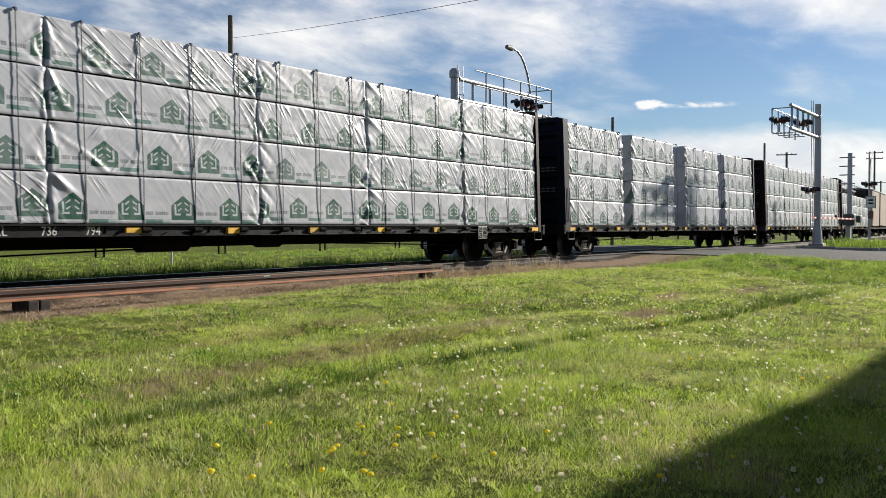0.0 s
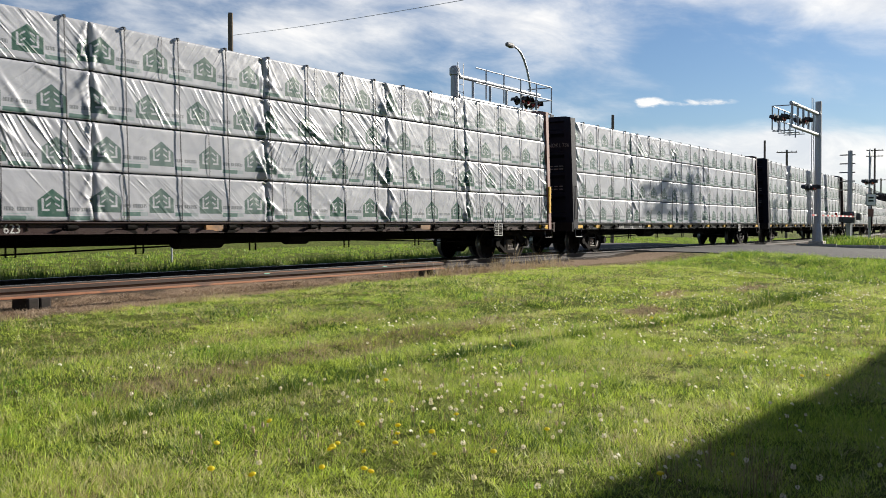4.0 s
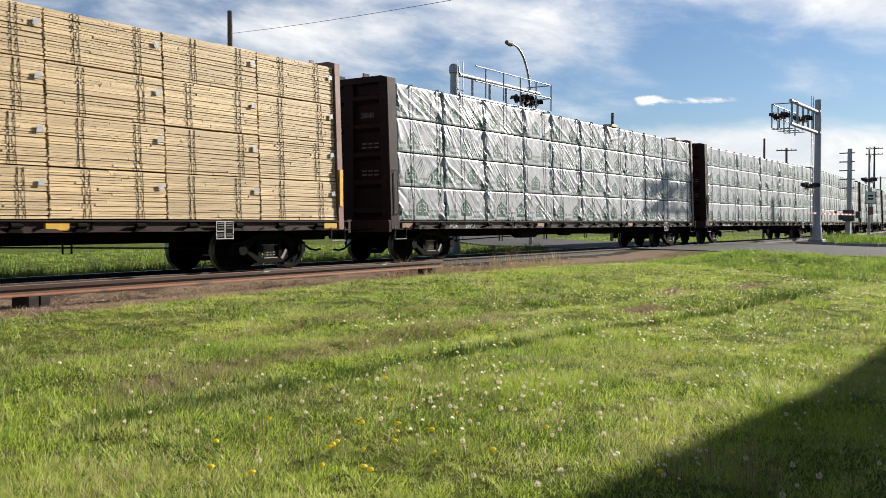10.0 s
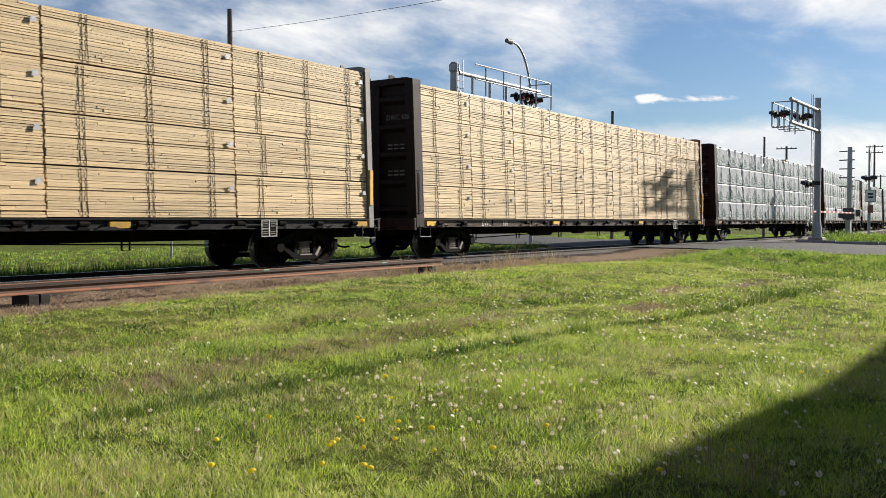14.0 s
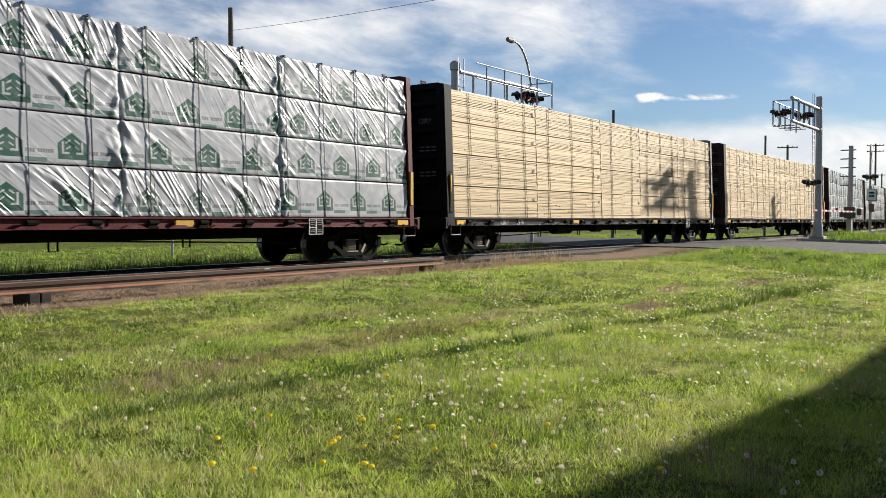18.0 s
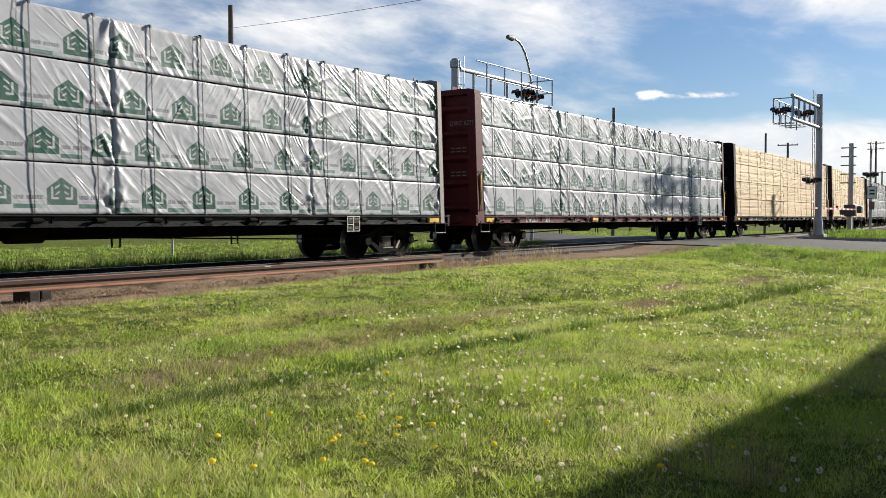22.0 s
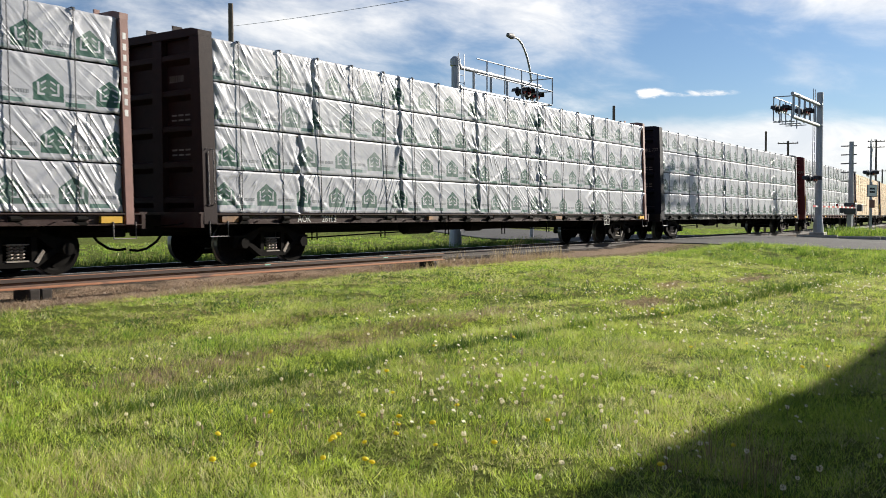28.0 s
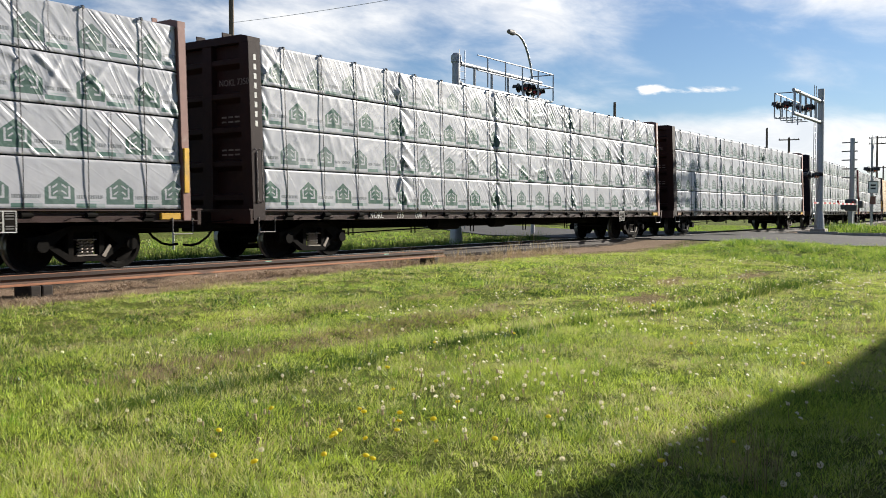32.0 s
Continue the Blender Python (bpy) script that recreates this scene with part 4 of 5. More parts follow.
def build_car(k, paint, sill_paint, post_paint, layout, wrapped=True, mark=None, name_bars=False, dtop=0.0, seed=0, stacked=4, taut=0.35, beam=None):
    top = 4.69 + dtop
    sill_paint = SILLS[sill_paint]
    car = thing("lumber_flatcar", "", "railway car", "freight cars of the train")
    kind = "white-wrapped lumber bundles" if wrapped else "bare sawn lumber stacks"
    hue = {"BLACK": "black", "BROWN": "dark brown", "RED": "oxide red", "NAVY": "navy black"}[{BLACK: "BLACK", BROWN: "BROWN", RED: "RED", NAVY: "NAVY"}[paint]]
    tagged(car, f"{hue} centre-beam flatcar loaded with {kind}")
    for s in (-1, 1):
        shape = (lambda: underframe("sill")) if s < 0 else (lambda: mirrored(underframe("sill")))
        part("side_sill", shape, sill_paint, car, key=("sill", s))
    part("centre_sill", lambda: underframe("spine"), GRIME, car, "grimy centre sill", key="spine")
    part("deck", lambda: underframe("floor"), sill_paint, car, key="floor")
    part("centre_beam", lambda: centre_beam_shape(top), beam or paint, car, key=("beam", round(top, 2)))
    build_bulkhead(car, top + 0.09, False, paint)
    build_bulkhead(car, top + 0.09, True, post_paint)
    for end in (0, 1):
        flip = (lambda q: q) if not end else (lambda q: ([(LOAD_LEN - x, -y, z) for x, y, z in q[0]], q[1]))
        part("end_sill", lambda: flip(join(box(-0.42, -HALF, 0.80, -0.34, HALF, 1.10), box(-0.46, -HALF, 1.08, -0.30, HALF, 1.11))), sill_paint, car, key=("end", end))
        part("coupler", lambda: flip(coupler_shape()), GRIME, car, "rusty knuckle coupler", key=("coupler", end))
        part("air_hose", lambda: flip(hose_shape()), GRIME, car, "black rubber air hose", key=("hose", end))
    for q, mirror in ((0, False), (LOAD_LEN, True)):
        sgn = -1 if mirror else 1
        # stirrup, grab irons, handrail
        part("stirrup", lambda: rod([(q + sgn * -0.2, -HALF - 0.01, 0.93), (q + sgn * -0.2, -HALF - 0.02, 0.62), (q + sgn * 0.28, -HALF - 0.02, 0.62), (q + sgn * 0.28, -HALF - 0.01, 0.93)], 0.014, 6),
             GREYPOST, car, "worn steel stirrup", key=("stirrup", q))
        if not mirror:
            for a in (-0.24, -0.10):
                part("grab_iron", lambda: rod([(q + a, -HALF + 0.0, 1.25), (q + a, -HALF - 0.05, 1.28), (q + a, -HALF - 0.01, 2.35), (q + a, -HALF + 0.05, 2.38)], 0.012, 6), GREYPOST, car, key=("grab", q, a))
        # reflective strip up the sunny face of the corner post
        if k in ((0, -2, -3, -4, -8) if mirror else (0, -3, -4)):
            wide = 0.055 if mirror else 0.025
            part("reflector", lambda: box(q - wide, -HALF - 0.012, 1.42, q + wide, -HALF + 0.05, 2.28), YELLOW, car, "yellow reflective strip", m=pose(0.08 if mirror else -0.17, 0, 0), key=("ystrip", q))
    # winches and lading brackets along the sill
    rnd = random.Random(k * 7 + 3)
    for i in range(18):
        x = 0.72 + i * 1.2192
        if wrapped:
            lean = 0.12 / 3.45
            part("tie_down", lambda: join(rod([(0, -HALF + 0.012, 1.0), (0.004, -HALF + 0.02, 1.9), (-0.004, -HALF + 0.05, 2.8), (0.003, -HALF + 0.082, 3.7), (0, -HALF + 0.115, top - 0.085),
                 (0, -HALF + 0.17, top - 0.042), (0, -0.3, top - 0.042)], 0.0085, 5)), ROPE, car, "grey wire rope tie-down", pose(x, 0.022, 0), ("tie", round(top, 2)))
            part("corner_guard", lambda: extrude([(-HALF + 0.102, top - 0.105), (-HALF + 0.118, top - 0.105), (-HALF + 0.16, top - 0.060), (-HALF + 0.17, top - 0.034), (-HALF + 0.13, top - 0.034), (-HALF + 0.102, top - 0.054)], -0.018, 0.018, "x"),
                 STRAP, car, "black corner guard", pose(x, 0.004, 0), ("guard", round(top, 2)))
        if mark and any(q - 0.2 < x < q + 0.16 * len(text) + 0.2 for text, q in mark[0]):
            continue
        part("winch", lambda: join(extrude([(-0.14, 0.875), (0.14, 0.875), (0.05, 0.975), (-0.05, 0.975)], -HALF - 0.03, -HALF + 0.072), rod([(-0.09, -HALF - 0.015, 0.985), (0.09, -HALF - 0.015, 0.985)], 0.048, 10), rod([(0.09, -HALF - 0.015, 0.985), (0.13, -HALF - 0.015, 0.985)], 0.03, 8)),
             GRIME, car, "black winch drum", pose(x, 0, 0), "winch")
    flange = sill_paint
    for i in range(20):
        x = 1.28 + i * (LOAD_LEN - 1.5) / 20
        if mark and any(q - 0.35 < x < q + 0.15 * len(text) + 0.3 for text, q in mark[0]):
            continue
        part("gusset", lambda: extrude([(-0.30, 0.870), (0.30, 0.870), (0.13, 0.935), (-0.13, 0.935)], -HALF - 0.03, -HALF + 0.072), flange, car, m=pose(x, 0, 0), key="gusset")
    everywhere = (0.16, *[1.72 + i * 2.45 for i in range(8)], LOAD_LEN - 0.2)
    for x in everywhere if k in (1, 2) else (LOAD_LEN - 0.3,) if k in (-5, -7) else (0.35, 7.6, 14.9, LOAD_LEN - 0.3):
        if mark and any(q - 0.3 < x < q + 0.12 * len(text) + 0.2 for text, q in mark[0]):
            continue
        part("reflector", lambda: box(-0.22, -HALF - 0.002, 0.905, 0.22, -HALF + 0.072, 1.025), FADED if k in (-1, -6, 0, -8) and x < LOAD_LEN - 1 else YELLOW, car, "yellow reflector", pose(x, 0, 0), "yref")
    # consolidated stencil panel with its white border, hung over the edge of the sill
    part("data_panel", lambda: box(-0.235, -HALF - 0.045, 0.70, 0.235, -HALF - 0.032, 1.07), GRIME, car, "black stencil panel with a white border", pose(18.6, 0, 0), "panel")
    part("border", lambda: join(*[box(a, -HALF - 0.0485, c, b, -HALF - 0.0455, d) for a, b, c, d in ((-0.23, 0.23, 0.705, 0.72), (-0.23, 0.23, 1.05, 1.065), (-0.23, -0.215, 0.721, 1.049), (0.215, 0.23, 0.721, 1.049),
         (-0.012, 0.012, 0.721, 1.049), (-0.214, -0.013, 0.86, 0.875))]), WHITEPAINT, car, "white painted border", pose(18.6, 0, 0), "border")
    for z in (0.76, 0.80, 0.92, 0.97, 1.01):
        for x in (18.485, 18.71):
            part("stencil", lambda: box(-0.075, -HALF - 0.0485, 0, 0.075, -HALF - 0.0455, 0.018), DIMWHITE, car, m=pose(x, 0, z), key="pbar")
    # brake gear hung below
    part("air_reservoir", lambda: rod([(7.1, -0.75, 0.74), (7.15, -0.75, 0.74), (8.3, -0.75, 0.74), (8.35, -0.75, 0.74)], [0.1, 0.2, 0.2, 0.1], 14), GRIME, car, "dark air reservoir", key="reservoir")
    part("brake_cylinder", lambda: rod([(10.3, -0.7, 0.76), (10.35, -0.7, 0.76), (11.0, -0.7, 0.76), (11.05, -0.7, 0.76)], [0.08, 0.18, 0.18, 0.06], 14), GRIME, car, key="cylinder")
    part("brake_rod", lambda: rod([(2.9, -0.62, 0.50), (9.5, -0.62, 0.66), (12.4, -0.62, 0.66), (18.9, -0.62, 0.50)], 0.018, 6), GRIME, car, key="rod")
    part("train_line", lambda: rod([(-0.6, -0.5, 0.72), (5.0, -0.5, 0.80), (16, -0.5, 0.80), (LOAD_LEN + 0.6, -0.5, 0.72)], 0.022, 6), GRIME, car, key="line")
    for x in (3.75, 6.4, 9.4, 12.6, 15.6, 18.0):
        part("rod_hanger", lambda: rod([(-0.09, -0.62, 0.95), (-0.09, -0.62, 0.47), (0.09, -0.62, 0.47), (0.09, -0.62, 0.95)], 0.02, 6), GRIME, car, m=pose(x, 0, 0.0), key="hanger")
    for x in (1.0 + BASE / 2, LOAD_LEN - 1.0 - BASE / 2):
        build_truck(car, x)
    if mark:
        side, end = mark
        for text, x in side:
            lettering("stencil", text, 0.225, WHITEPAINT, car, pose(x, -HALF + 0.066, 0.892, 90), squeeze=0.9)
        if end:
            lettering("stencil", end, 0.20, DIMWHITE, car, Matrix.Translation((-0.375, 0.0, 3.72)) @ pose(0, -0.45, 0, 90, 0, -90), squeeze=0.9)
    for z in (3.05, 2.95, 2.35, 2.25):
        for i in range(3):
            part("stencil", lambda: box(-0.352, 0, 0, -0.348, 0.15, 0.035), DIMWHITE, car, m=pose(0.04, -1.0 + i * 0.2, z), key="ebar")
    if name_bars:
        for q in (-0.17, LOAD_LEN + 0.08):
            for i in range(8):
                z = 4.25 - i * 0.2
                part("stencil", lambda: box(-0.035, -0.005, 0, 0.035, 0.004, 0.12), WHITEPAINT, car, m=pose(q, -HALF + 0.12 * (z + 0.065 - 1.2) / 3.45, z, -2.0), key="nbar")
    if k == -1:
        for x in (13.4, 20.1):
            part("dunnage", box(x, -HALF + 0.12, top - 0.045, x + 0.5, -HALF + 0.5, top + 0.06, 0.01), LUMBER, car, "short yellow board on the load", key=("dunnage", x))
    for s in (-1, 1):
        load_side(car, layout, wrapped, top, seed, s, stacked=stacked, taut=taut)
    car.matrix_basis = railed(STARTS[k] + run(0))
    return car


def feet(*runs):
    return [tuple(q * FT for q in run) for run in runs]


LAYOUTS = {
    3: feet((14, 16, 14, 14, 14)), 2: [(4.68, -0.80, 4.72, -1.32, 4.72, -0.90, 4.88)], 4: feet((16, 14, 14, 14, 14)), 1: feet((16, 16, 12, 14, 14)), 0: feet((16, 14, 14, 12, 16)),
    -1: feet((7, 7, 7.7, 6.3, 7, 7, 6, 6.4, 6.4, 11.2)), -2: feet((8,) * 9), -3: feet((16, 16, 12, 14, 14)), -4: feet((16, 14.6, 13.2, 13.2, 15)),
    -5: feet((14.3, 12.6, 12, 16.7, 16.4)), -6: feet((8, 12, 12, 12, 13, 15), (8, 12, 12, 12, 13, 15), (9.6, 10.4, 12, 12, 13, 15), (9.6, 10.4, 12, 12, 13, 15)),
    -7: feet((15.8, 15.2, 15.9, 14, 11.1)), -8: feet((16, 14, 14, 14, 14)),
}
# where each car's load begins at 16 s
STARTS = {6: 224.5, 5: 202.4, 4: 178.6, 3: 154.3, 2: 129.9, 1: 105.56, 0: 81.54, -1: 57.34, -2: 32.82, -3: 8.46, -4: -15.87, -5: -40.44, -6: -64.91, -7: -89.45, -8: -113.9}


def run(t):
    """How far the train has rolled since 16 s."""
    q = t - 16
    return 6.44505 * q + 0.0042057 * q * q - 0.0001695 * q ** 3


CARS = [
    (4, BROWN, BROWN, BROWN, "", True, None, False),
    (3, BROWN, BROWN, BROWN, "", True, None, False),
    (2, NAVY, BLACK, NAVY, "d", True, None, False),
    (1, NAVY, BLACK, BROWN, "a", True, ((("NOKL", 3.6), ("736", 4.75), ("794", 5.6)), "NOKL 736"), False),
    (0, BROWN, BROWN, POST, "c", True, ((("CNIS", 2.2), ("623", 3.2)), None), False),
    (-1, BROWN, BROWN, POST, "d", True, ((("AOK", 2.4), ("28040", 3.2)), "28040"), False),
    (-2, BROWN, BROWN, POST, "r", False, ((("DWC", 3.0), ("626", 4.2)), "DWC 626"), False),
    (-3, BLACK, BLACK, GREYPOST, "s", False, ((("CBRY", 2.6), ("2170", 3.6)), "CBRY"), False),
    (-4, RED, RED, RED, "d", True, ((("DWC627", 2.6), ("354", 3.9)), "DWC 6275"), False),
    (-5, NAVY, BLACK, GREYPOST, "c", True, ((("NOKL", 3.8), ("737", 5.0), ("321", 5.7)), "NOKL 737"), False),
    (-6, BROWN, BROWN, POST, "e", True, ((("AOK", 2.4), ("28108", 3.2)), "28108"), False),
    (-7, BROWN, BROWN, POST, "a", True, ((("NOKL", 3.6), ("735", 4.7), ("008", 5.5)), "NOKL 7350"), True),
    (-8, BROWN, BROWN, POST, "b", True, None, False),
]
# how much of each load lies smooth under its wrap
TAUT = {1: 0.5, -4: 0.35, -7: 0.5, -8: 0.35, -5: 0.15, -6: 0.2, -1: 0.08, 0: 0.3, 2: 0.2, 3: 0.3}
TRAIN = []


# length of each load
LOADS = {0: 21.87, -1: 22.0, -2: 22.17, -4: 22.24, -5: 22.33, -6: 22.35, -7: 22.38, -8: 22.28}


def build_train():
    global LOAD_LEN
    for i, (k, paint, sill, post, lay, wrapped, mark, bars) in enumerate(CARS):
        LOAD_LEN = LOADS.get(k, 22.05)
        TRAIN.append((k, build_car(k, paint, sill, post, LAYOUTS[k], wrapped, mark, bars, dtop=0.0 if wrapped else 0.05, seed=i * 5 - 4, stacked=3 if k == 4 else 4, taut=TAUT.get(k, 0.35), beam=GREYPOST if k == 4 else None)))


def build_boxcar(k, length, height, side_paint, end_paint, label):
    """A plain boxcar: ribbed sides with a sliding door, ends, roof, frame and trucks."""
    t = thing("boxcar", label, "railway car", "freight cars of the train")
    part("body", box(0.0, -1.46, 1.12, length, 1.46, height - 0.25, 0.03), side_paint, t)
    part("roof", extrude([(-1.52, height - 0.248), (1.52, height - 0.248), (1.52, height - 0.18), (0.0, height), (-1.52, height - 0.18)], -0.08, length + 0.08, "x"), end_paint, t, "grey sheet roof")
    part("underframe", box(-0.3, -1.3, 0.82, length + 0.3, 1.3, 1.118), GRIME, t)
    for x in (-0.06, length + 0.002):
        part("end_wall", box(x, -1.44, 1.14, x + 0.058, 1.44, height - 0.26), end_paint, t, "grey ribbed end")
    for i in range(int(length / 1.2)):
        part("side_rib", box(0.5 + i * 1.2, -1.50, 1.16, 0.58 + i * 1.2, -1.461, height - 0.3), side_paint, t, key=("side_rib", height, length))
    mid = length / 2
    part("door", box(mid - 1.5, -1.545, 1.2, mid + 1.5, -1.502, height - 0.35, 0.01), side_paint, t, "sliding side door")
    for x in (mid - 1.62, mid + 1.50):
        part("door_post", box(x, -1.53, 1.16, x + 0.12, -1.462, height - 0.3), GRIME, t, "dark door post")
    for x in (2.3, length - 2.3):
        build_truck(t, x)
    TRAIN.append((k, t))


def build_boxcars():
    """Two boxcars ahead of the loaded flatcars."""
    tan = surface("faded_tan_paint", (0.17, 0.11, 0.065), 0.6, other=(0.11, 0.07, 0.045), stain=(0.10, 0.06, 0.04))
    orange = surface("faded_orange_paint", (0.46, 0.15, 0.06), 0.55, other=(0.34, 0.10, 0.045), stain=(0.2, 0.08, 0.05))
    grey = surface("grey_sheet", (0.30, 0.31, 0.32), 0.6, other=(0.22, 0.22, 0.23), stain=(0.14, 0.12, 0.11))
    build_boxcar(5, 20.2, 5.0, tan, grey, "faded tan boxcar with grey ends and dark door posts")
    build_boxcar(6, 17.0, 4.7, orange, grey, "faded orange boxcar with grey ends")


def motions():
    for k, car in TRAIN:
        walk(car, [(t / 2, railed(STARTS[k] + run(t / 2))) for t in range(65)])
    for ws, q in WHEELSETS:
        walk(ws, [(i / 10, pose(q, 0, WHEEL_R, 0, math.degrees((run(i / 10) - run(0)) / WHEEL_R) % 360, 0)) for i in range(321)])

# ---- the crossing and the far side ----


def cantilever(x0, x1, y, base, top, upper, lower, track_side, s_cap=False):
    """A cantilever signal: a mast, two pipes with uprights between them, a railed walkway on the track's side and lamp clusters. Heights are above the datum."""
    sgn = 1 if x1 > x0 else -1
    t = thing("cantilever_signal", "galvanised cantilever crossing signal over the road", "railway signal", "cantilever signals", at=pose(x0, y, base))
    h, up, low, n = top - base, upper - base, lower - base, abs(x1 - x0)
    part("mast", rod([(0, 0, 0), (0, 0, 0.5), (0, 0, 0.9), (0, 0, h)], [0.27, 0.24, 0.185, 0.16], 16), GALV, t)
    if s_cap:
        part("mast_cap", lathe([(0.0, 0.12), (0.12, 0.10), (0.21, 0.0), (0.21, -0.25), (0.17, -0.28)], (0, 0, h), 14, "z"), GALV, t)
    part("footing", box(-0.36, -0.36, -0.5, 0.36, 0.36, 0.03, 0.03), CONCRETE, t)
    for z in (up, low):
        part("arm", rod([(0, 0, z), (sgn * n, 0, z)], 0.085, 12), GALV, t)
        part("flange", lathe([(0.0, 0.0), (0.16, 0.0), (0.16, 0.04), (0.0, 0.04)], (sgn * 0.19, 0, z), 12, "x"), GALV, t)
    for i in range(1, 6):
        a = sgn * n * i / 5.2
        part("strut", rod([(a, 0, low), (a, 0, up)], 0.055, 8), GALV, t)
    s = track_side
    deep, m = 1.0, n * 0.9
    y0, y1 = sorted((s * 0.15, s * deep))
    # short platforms of open steel grating under the lamps
    for mid in (0.60, 0.86) if s > 0 else (0.74, 0.86):
        for i in range(5):
            y = y0 + 0.06 + i * 0.17
            part("grating_bar", box(sgn * n * mid - 0.4, y, low - 0.15, sgn * n * mid + 0.4, y + 0.03, low - 0.12), GALV, t)
    for i in range(5):
        a = sgn * m * (0.12 + 0.88 * i / 4)
        part("rail_post", rod([(a, s * deep, low - 0.12), (a, s * deep, low + 1.05)], 0.032, 6), GALV, t)
        if i > 1:
            part("bracket", box(a - 0.02, min(0, s * deep), low - 0.19, a + 0.02, max(0, s * deep), low - 0.151), GALV, t)
    for z in (low + 0.45, low + 1.03):
        part("handrail", rod([(0, s * deep, z), (sgn * m, s * deep, z)], 0.026, 6), GALV, t)
        part("end_rail", rod([(sgn * m, s * deep, z), (sgn * m, -s * 0.2, z)], 0.026, 6), GALV, t)
    for a, y in ((0.60, 0.0), (0.93, s * 0.60)) if s > 0 else ((0.78, 0.0), (0.98, 0.3)):
        part("lamp_stem", rod([(sgn * n * a, y, low - 0.14), (sgn * n * a, y, low + 0.42)], 0.03, 6), GALV, t)
        for face in (-1, 1):
            lamp_pair(t, sgn * n * a, y, low + 0.42, face)
    part("ladder", join(*[rod([(-0.2 * q, s * 0.28, 0.6), (-0.2 * q, s * 0.28, h + 0.2)], 0.02, 5) for q in (-1, 1)], *[rod([(-0.2, s * 0.28, 0.8 + 0.3 * i), (0.2, s * 0.28, 0.8 + 0.3 * i)], 0.014, 5) for i in range(int((h - 1) / 0.3))]), GALV, t)
    if s > 0:
        for face in (-1, 1):
            lamp_pair(t, sgn * 1.0, 0.12, 2.75, face)
        part("lamp_bar", rod([(-0.1, 0.12, 2.75), (sgn * 1.3, 0.12, 2.75)], 0.03, 6), GALV, t)
    return t


def lamp_pair(t, x, y, z, face):
    """Two red flashers side by side, each with a round backing, a hood and a lens."""
    for a in (-0.22, 0.22):
        b = part("lamp", join(lathe([(0.0, 0.0), (0.21, 0.0), (0.21, 0.02), (0.0, 0.03)], (x + a, y + face * 0.16, z), 20), rod([(x + a, y + face * 0.155, z), (x + a, y + face * 0.03, z)], 0.11, 10)),
                 SIGBLACK, t, "black flasher with round backing")
        hood = [(0.16 * math.cos(w), 0.16 * math.sin(w)) for w in [i * math.pi / 8 - 0.3 for i in range(10)]]
        verts = [(x + a + p, y + face * d, z + q) for p, q in hood for d in (0.17, 0.40)]
        part("hood", (verts, [(2 * i, 2 * i + 1, 2 * i + 3, 2 * i + 2) for i in range(9)]), SIGBLACK, b)
        part("lens", lathe([(0.14, 0.0), (0.12, face * 0.03), (0.0, face * 0.05)], (x + a, y + face * 0.185, z), 14), LENS, b, "dark red lens")


def utility_pole(x, y, h, arms=2, radius=0.15, name="utility_pole", turn=0.0):
    t = thing(name, "weathered wooden utility pole with crossarms" if arms else "dark weathered wooden pole", "utility pole", "utility poles", at=pose(x, y, land(x, y) - 0.1, 0, 0, turn))
    part("pole", rod([(0, 0, 0), (0.02, 0, h * 0.5), (0, 0, h)], [radius, radius * 0.88, radius * 0.75], 10), POLEWOOD, t)
    for i in range(arms):
        z = h - 0.35 - i * 0.85
        part("crossarm", box(-1.15, -0.17, z, 1.15, -0.06, z + 0.12), POLEWOOD, t)
        for a in (-1.05, -0.55, 0.55, 1.05):
            part("insulator", lathe([(0.0, 0.0), (0.05, 0.0), (0.035, 0.06), (0.05, 0.09), (0.0, 0.15)], (a, -0.115, z + 0.12), 8, "z"), GREYPOST, t)
    return t


def street_lamp(x, y, h, reach):
    t = thing("street_lamp", "tall grey street lamp with a curved arm", "street lamp", at=pose(x, y, 0.2))
    pts = [(0, 0, 0), (0, 0, h * 0.70)] + [(-reach * (1 - math.cos(w)), 0, h * 0.70 + h * 0.30 * math.sin(w)) for w in [i * math.pi / 2 / 8 for i in range(1, 9)]]
    part("pole", rod(pts, [0.12, 0.09] + [0.06] * 8, 10), GALV, t)
    part("lamp_head", lathe([(0.0, -0.55), (0.12, -0.45), (0.16, 0.0), (0.12, 0.18), (0.0, 0.22)], (-reach - 0.35, 0, h + 0.0), 12, "x"), GREYPOST, t)
    return t


def cable(name, a, b, sag, radius, label):
    pts = [Vector(a).lerp(Vector(b), i / 24) - Vector((0, 0, sag * 4 * (i / 24) * (1 - i / 24))) for i in range(25)]
    single(name, rod(pts, radius, 5), WIRE, label, "cable")


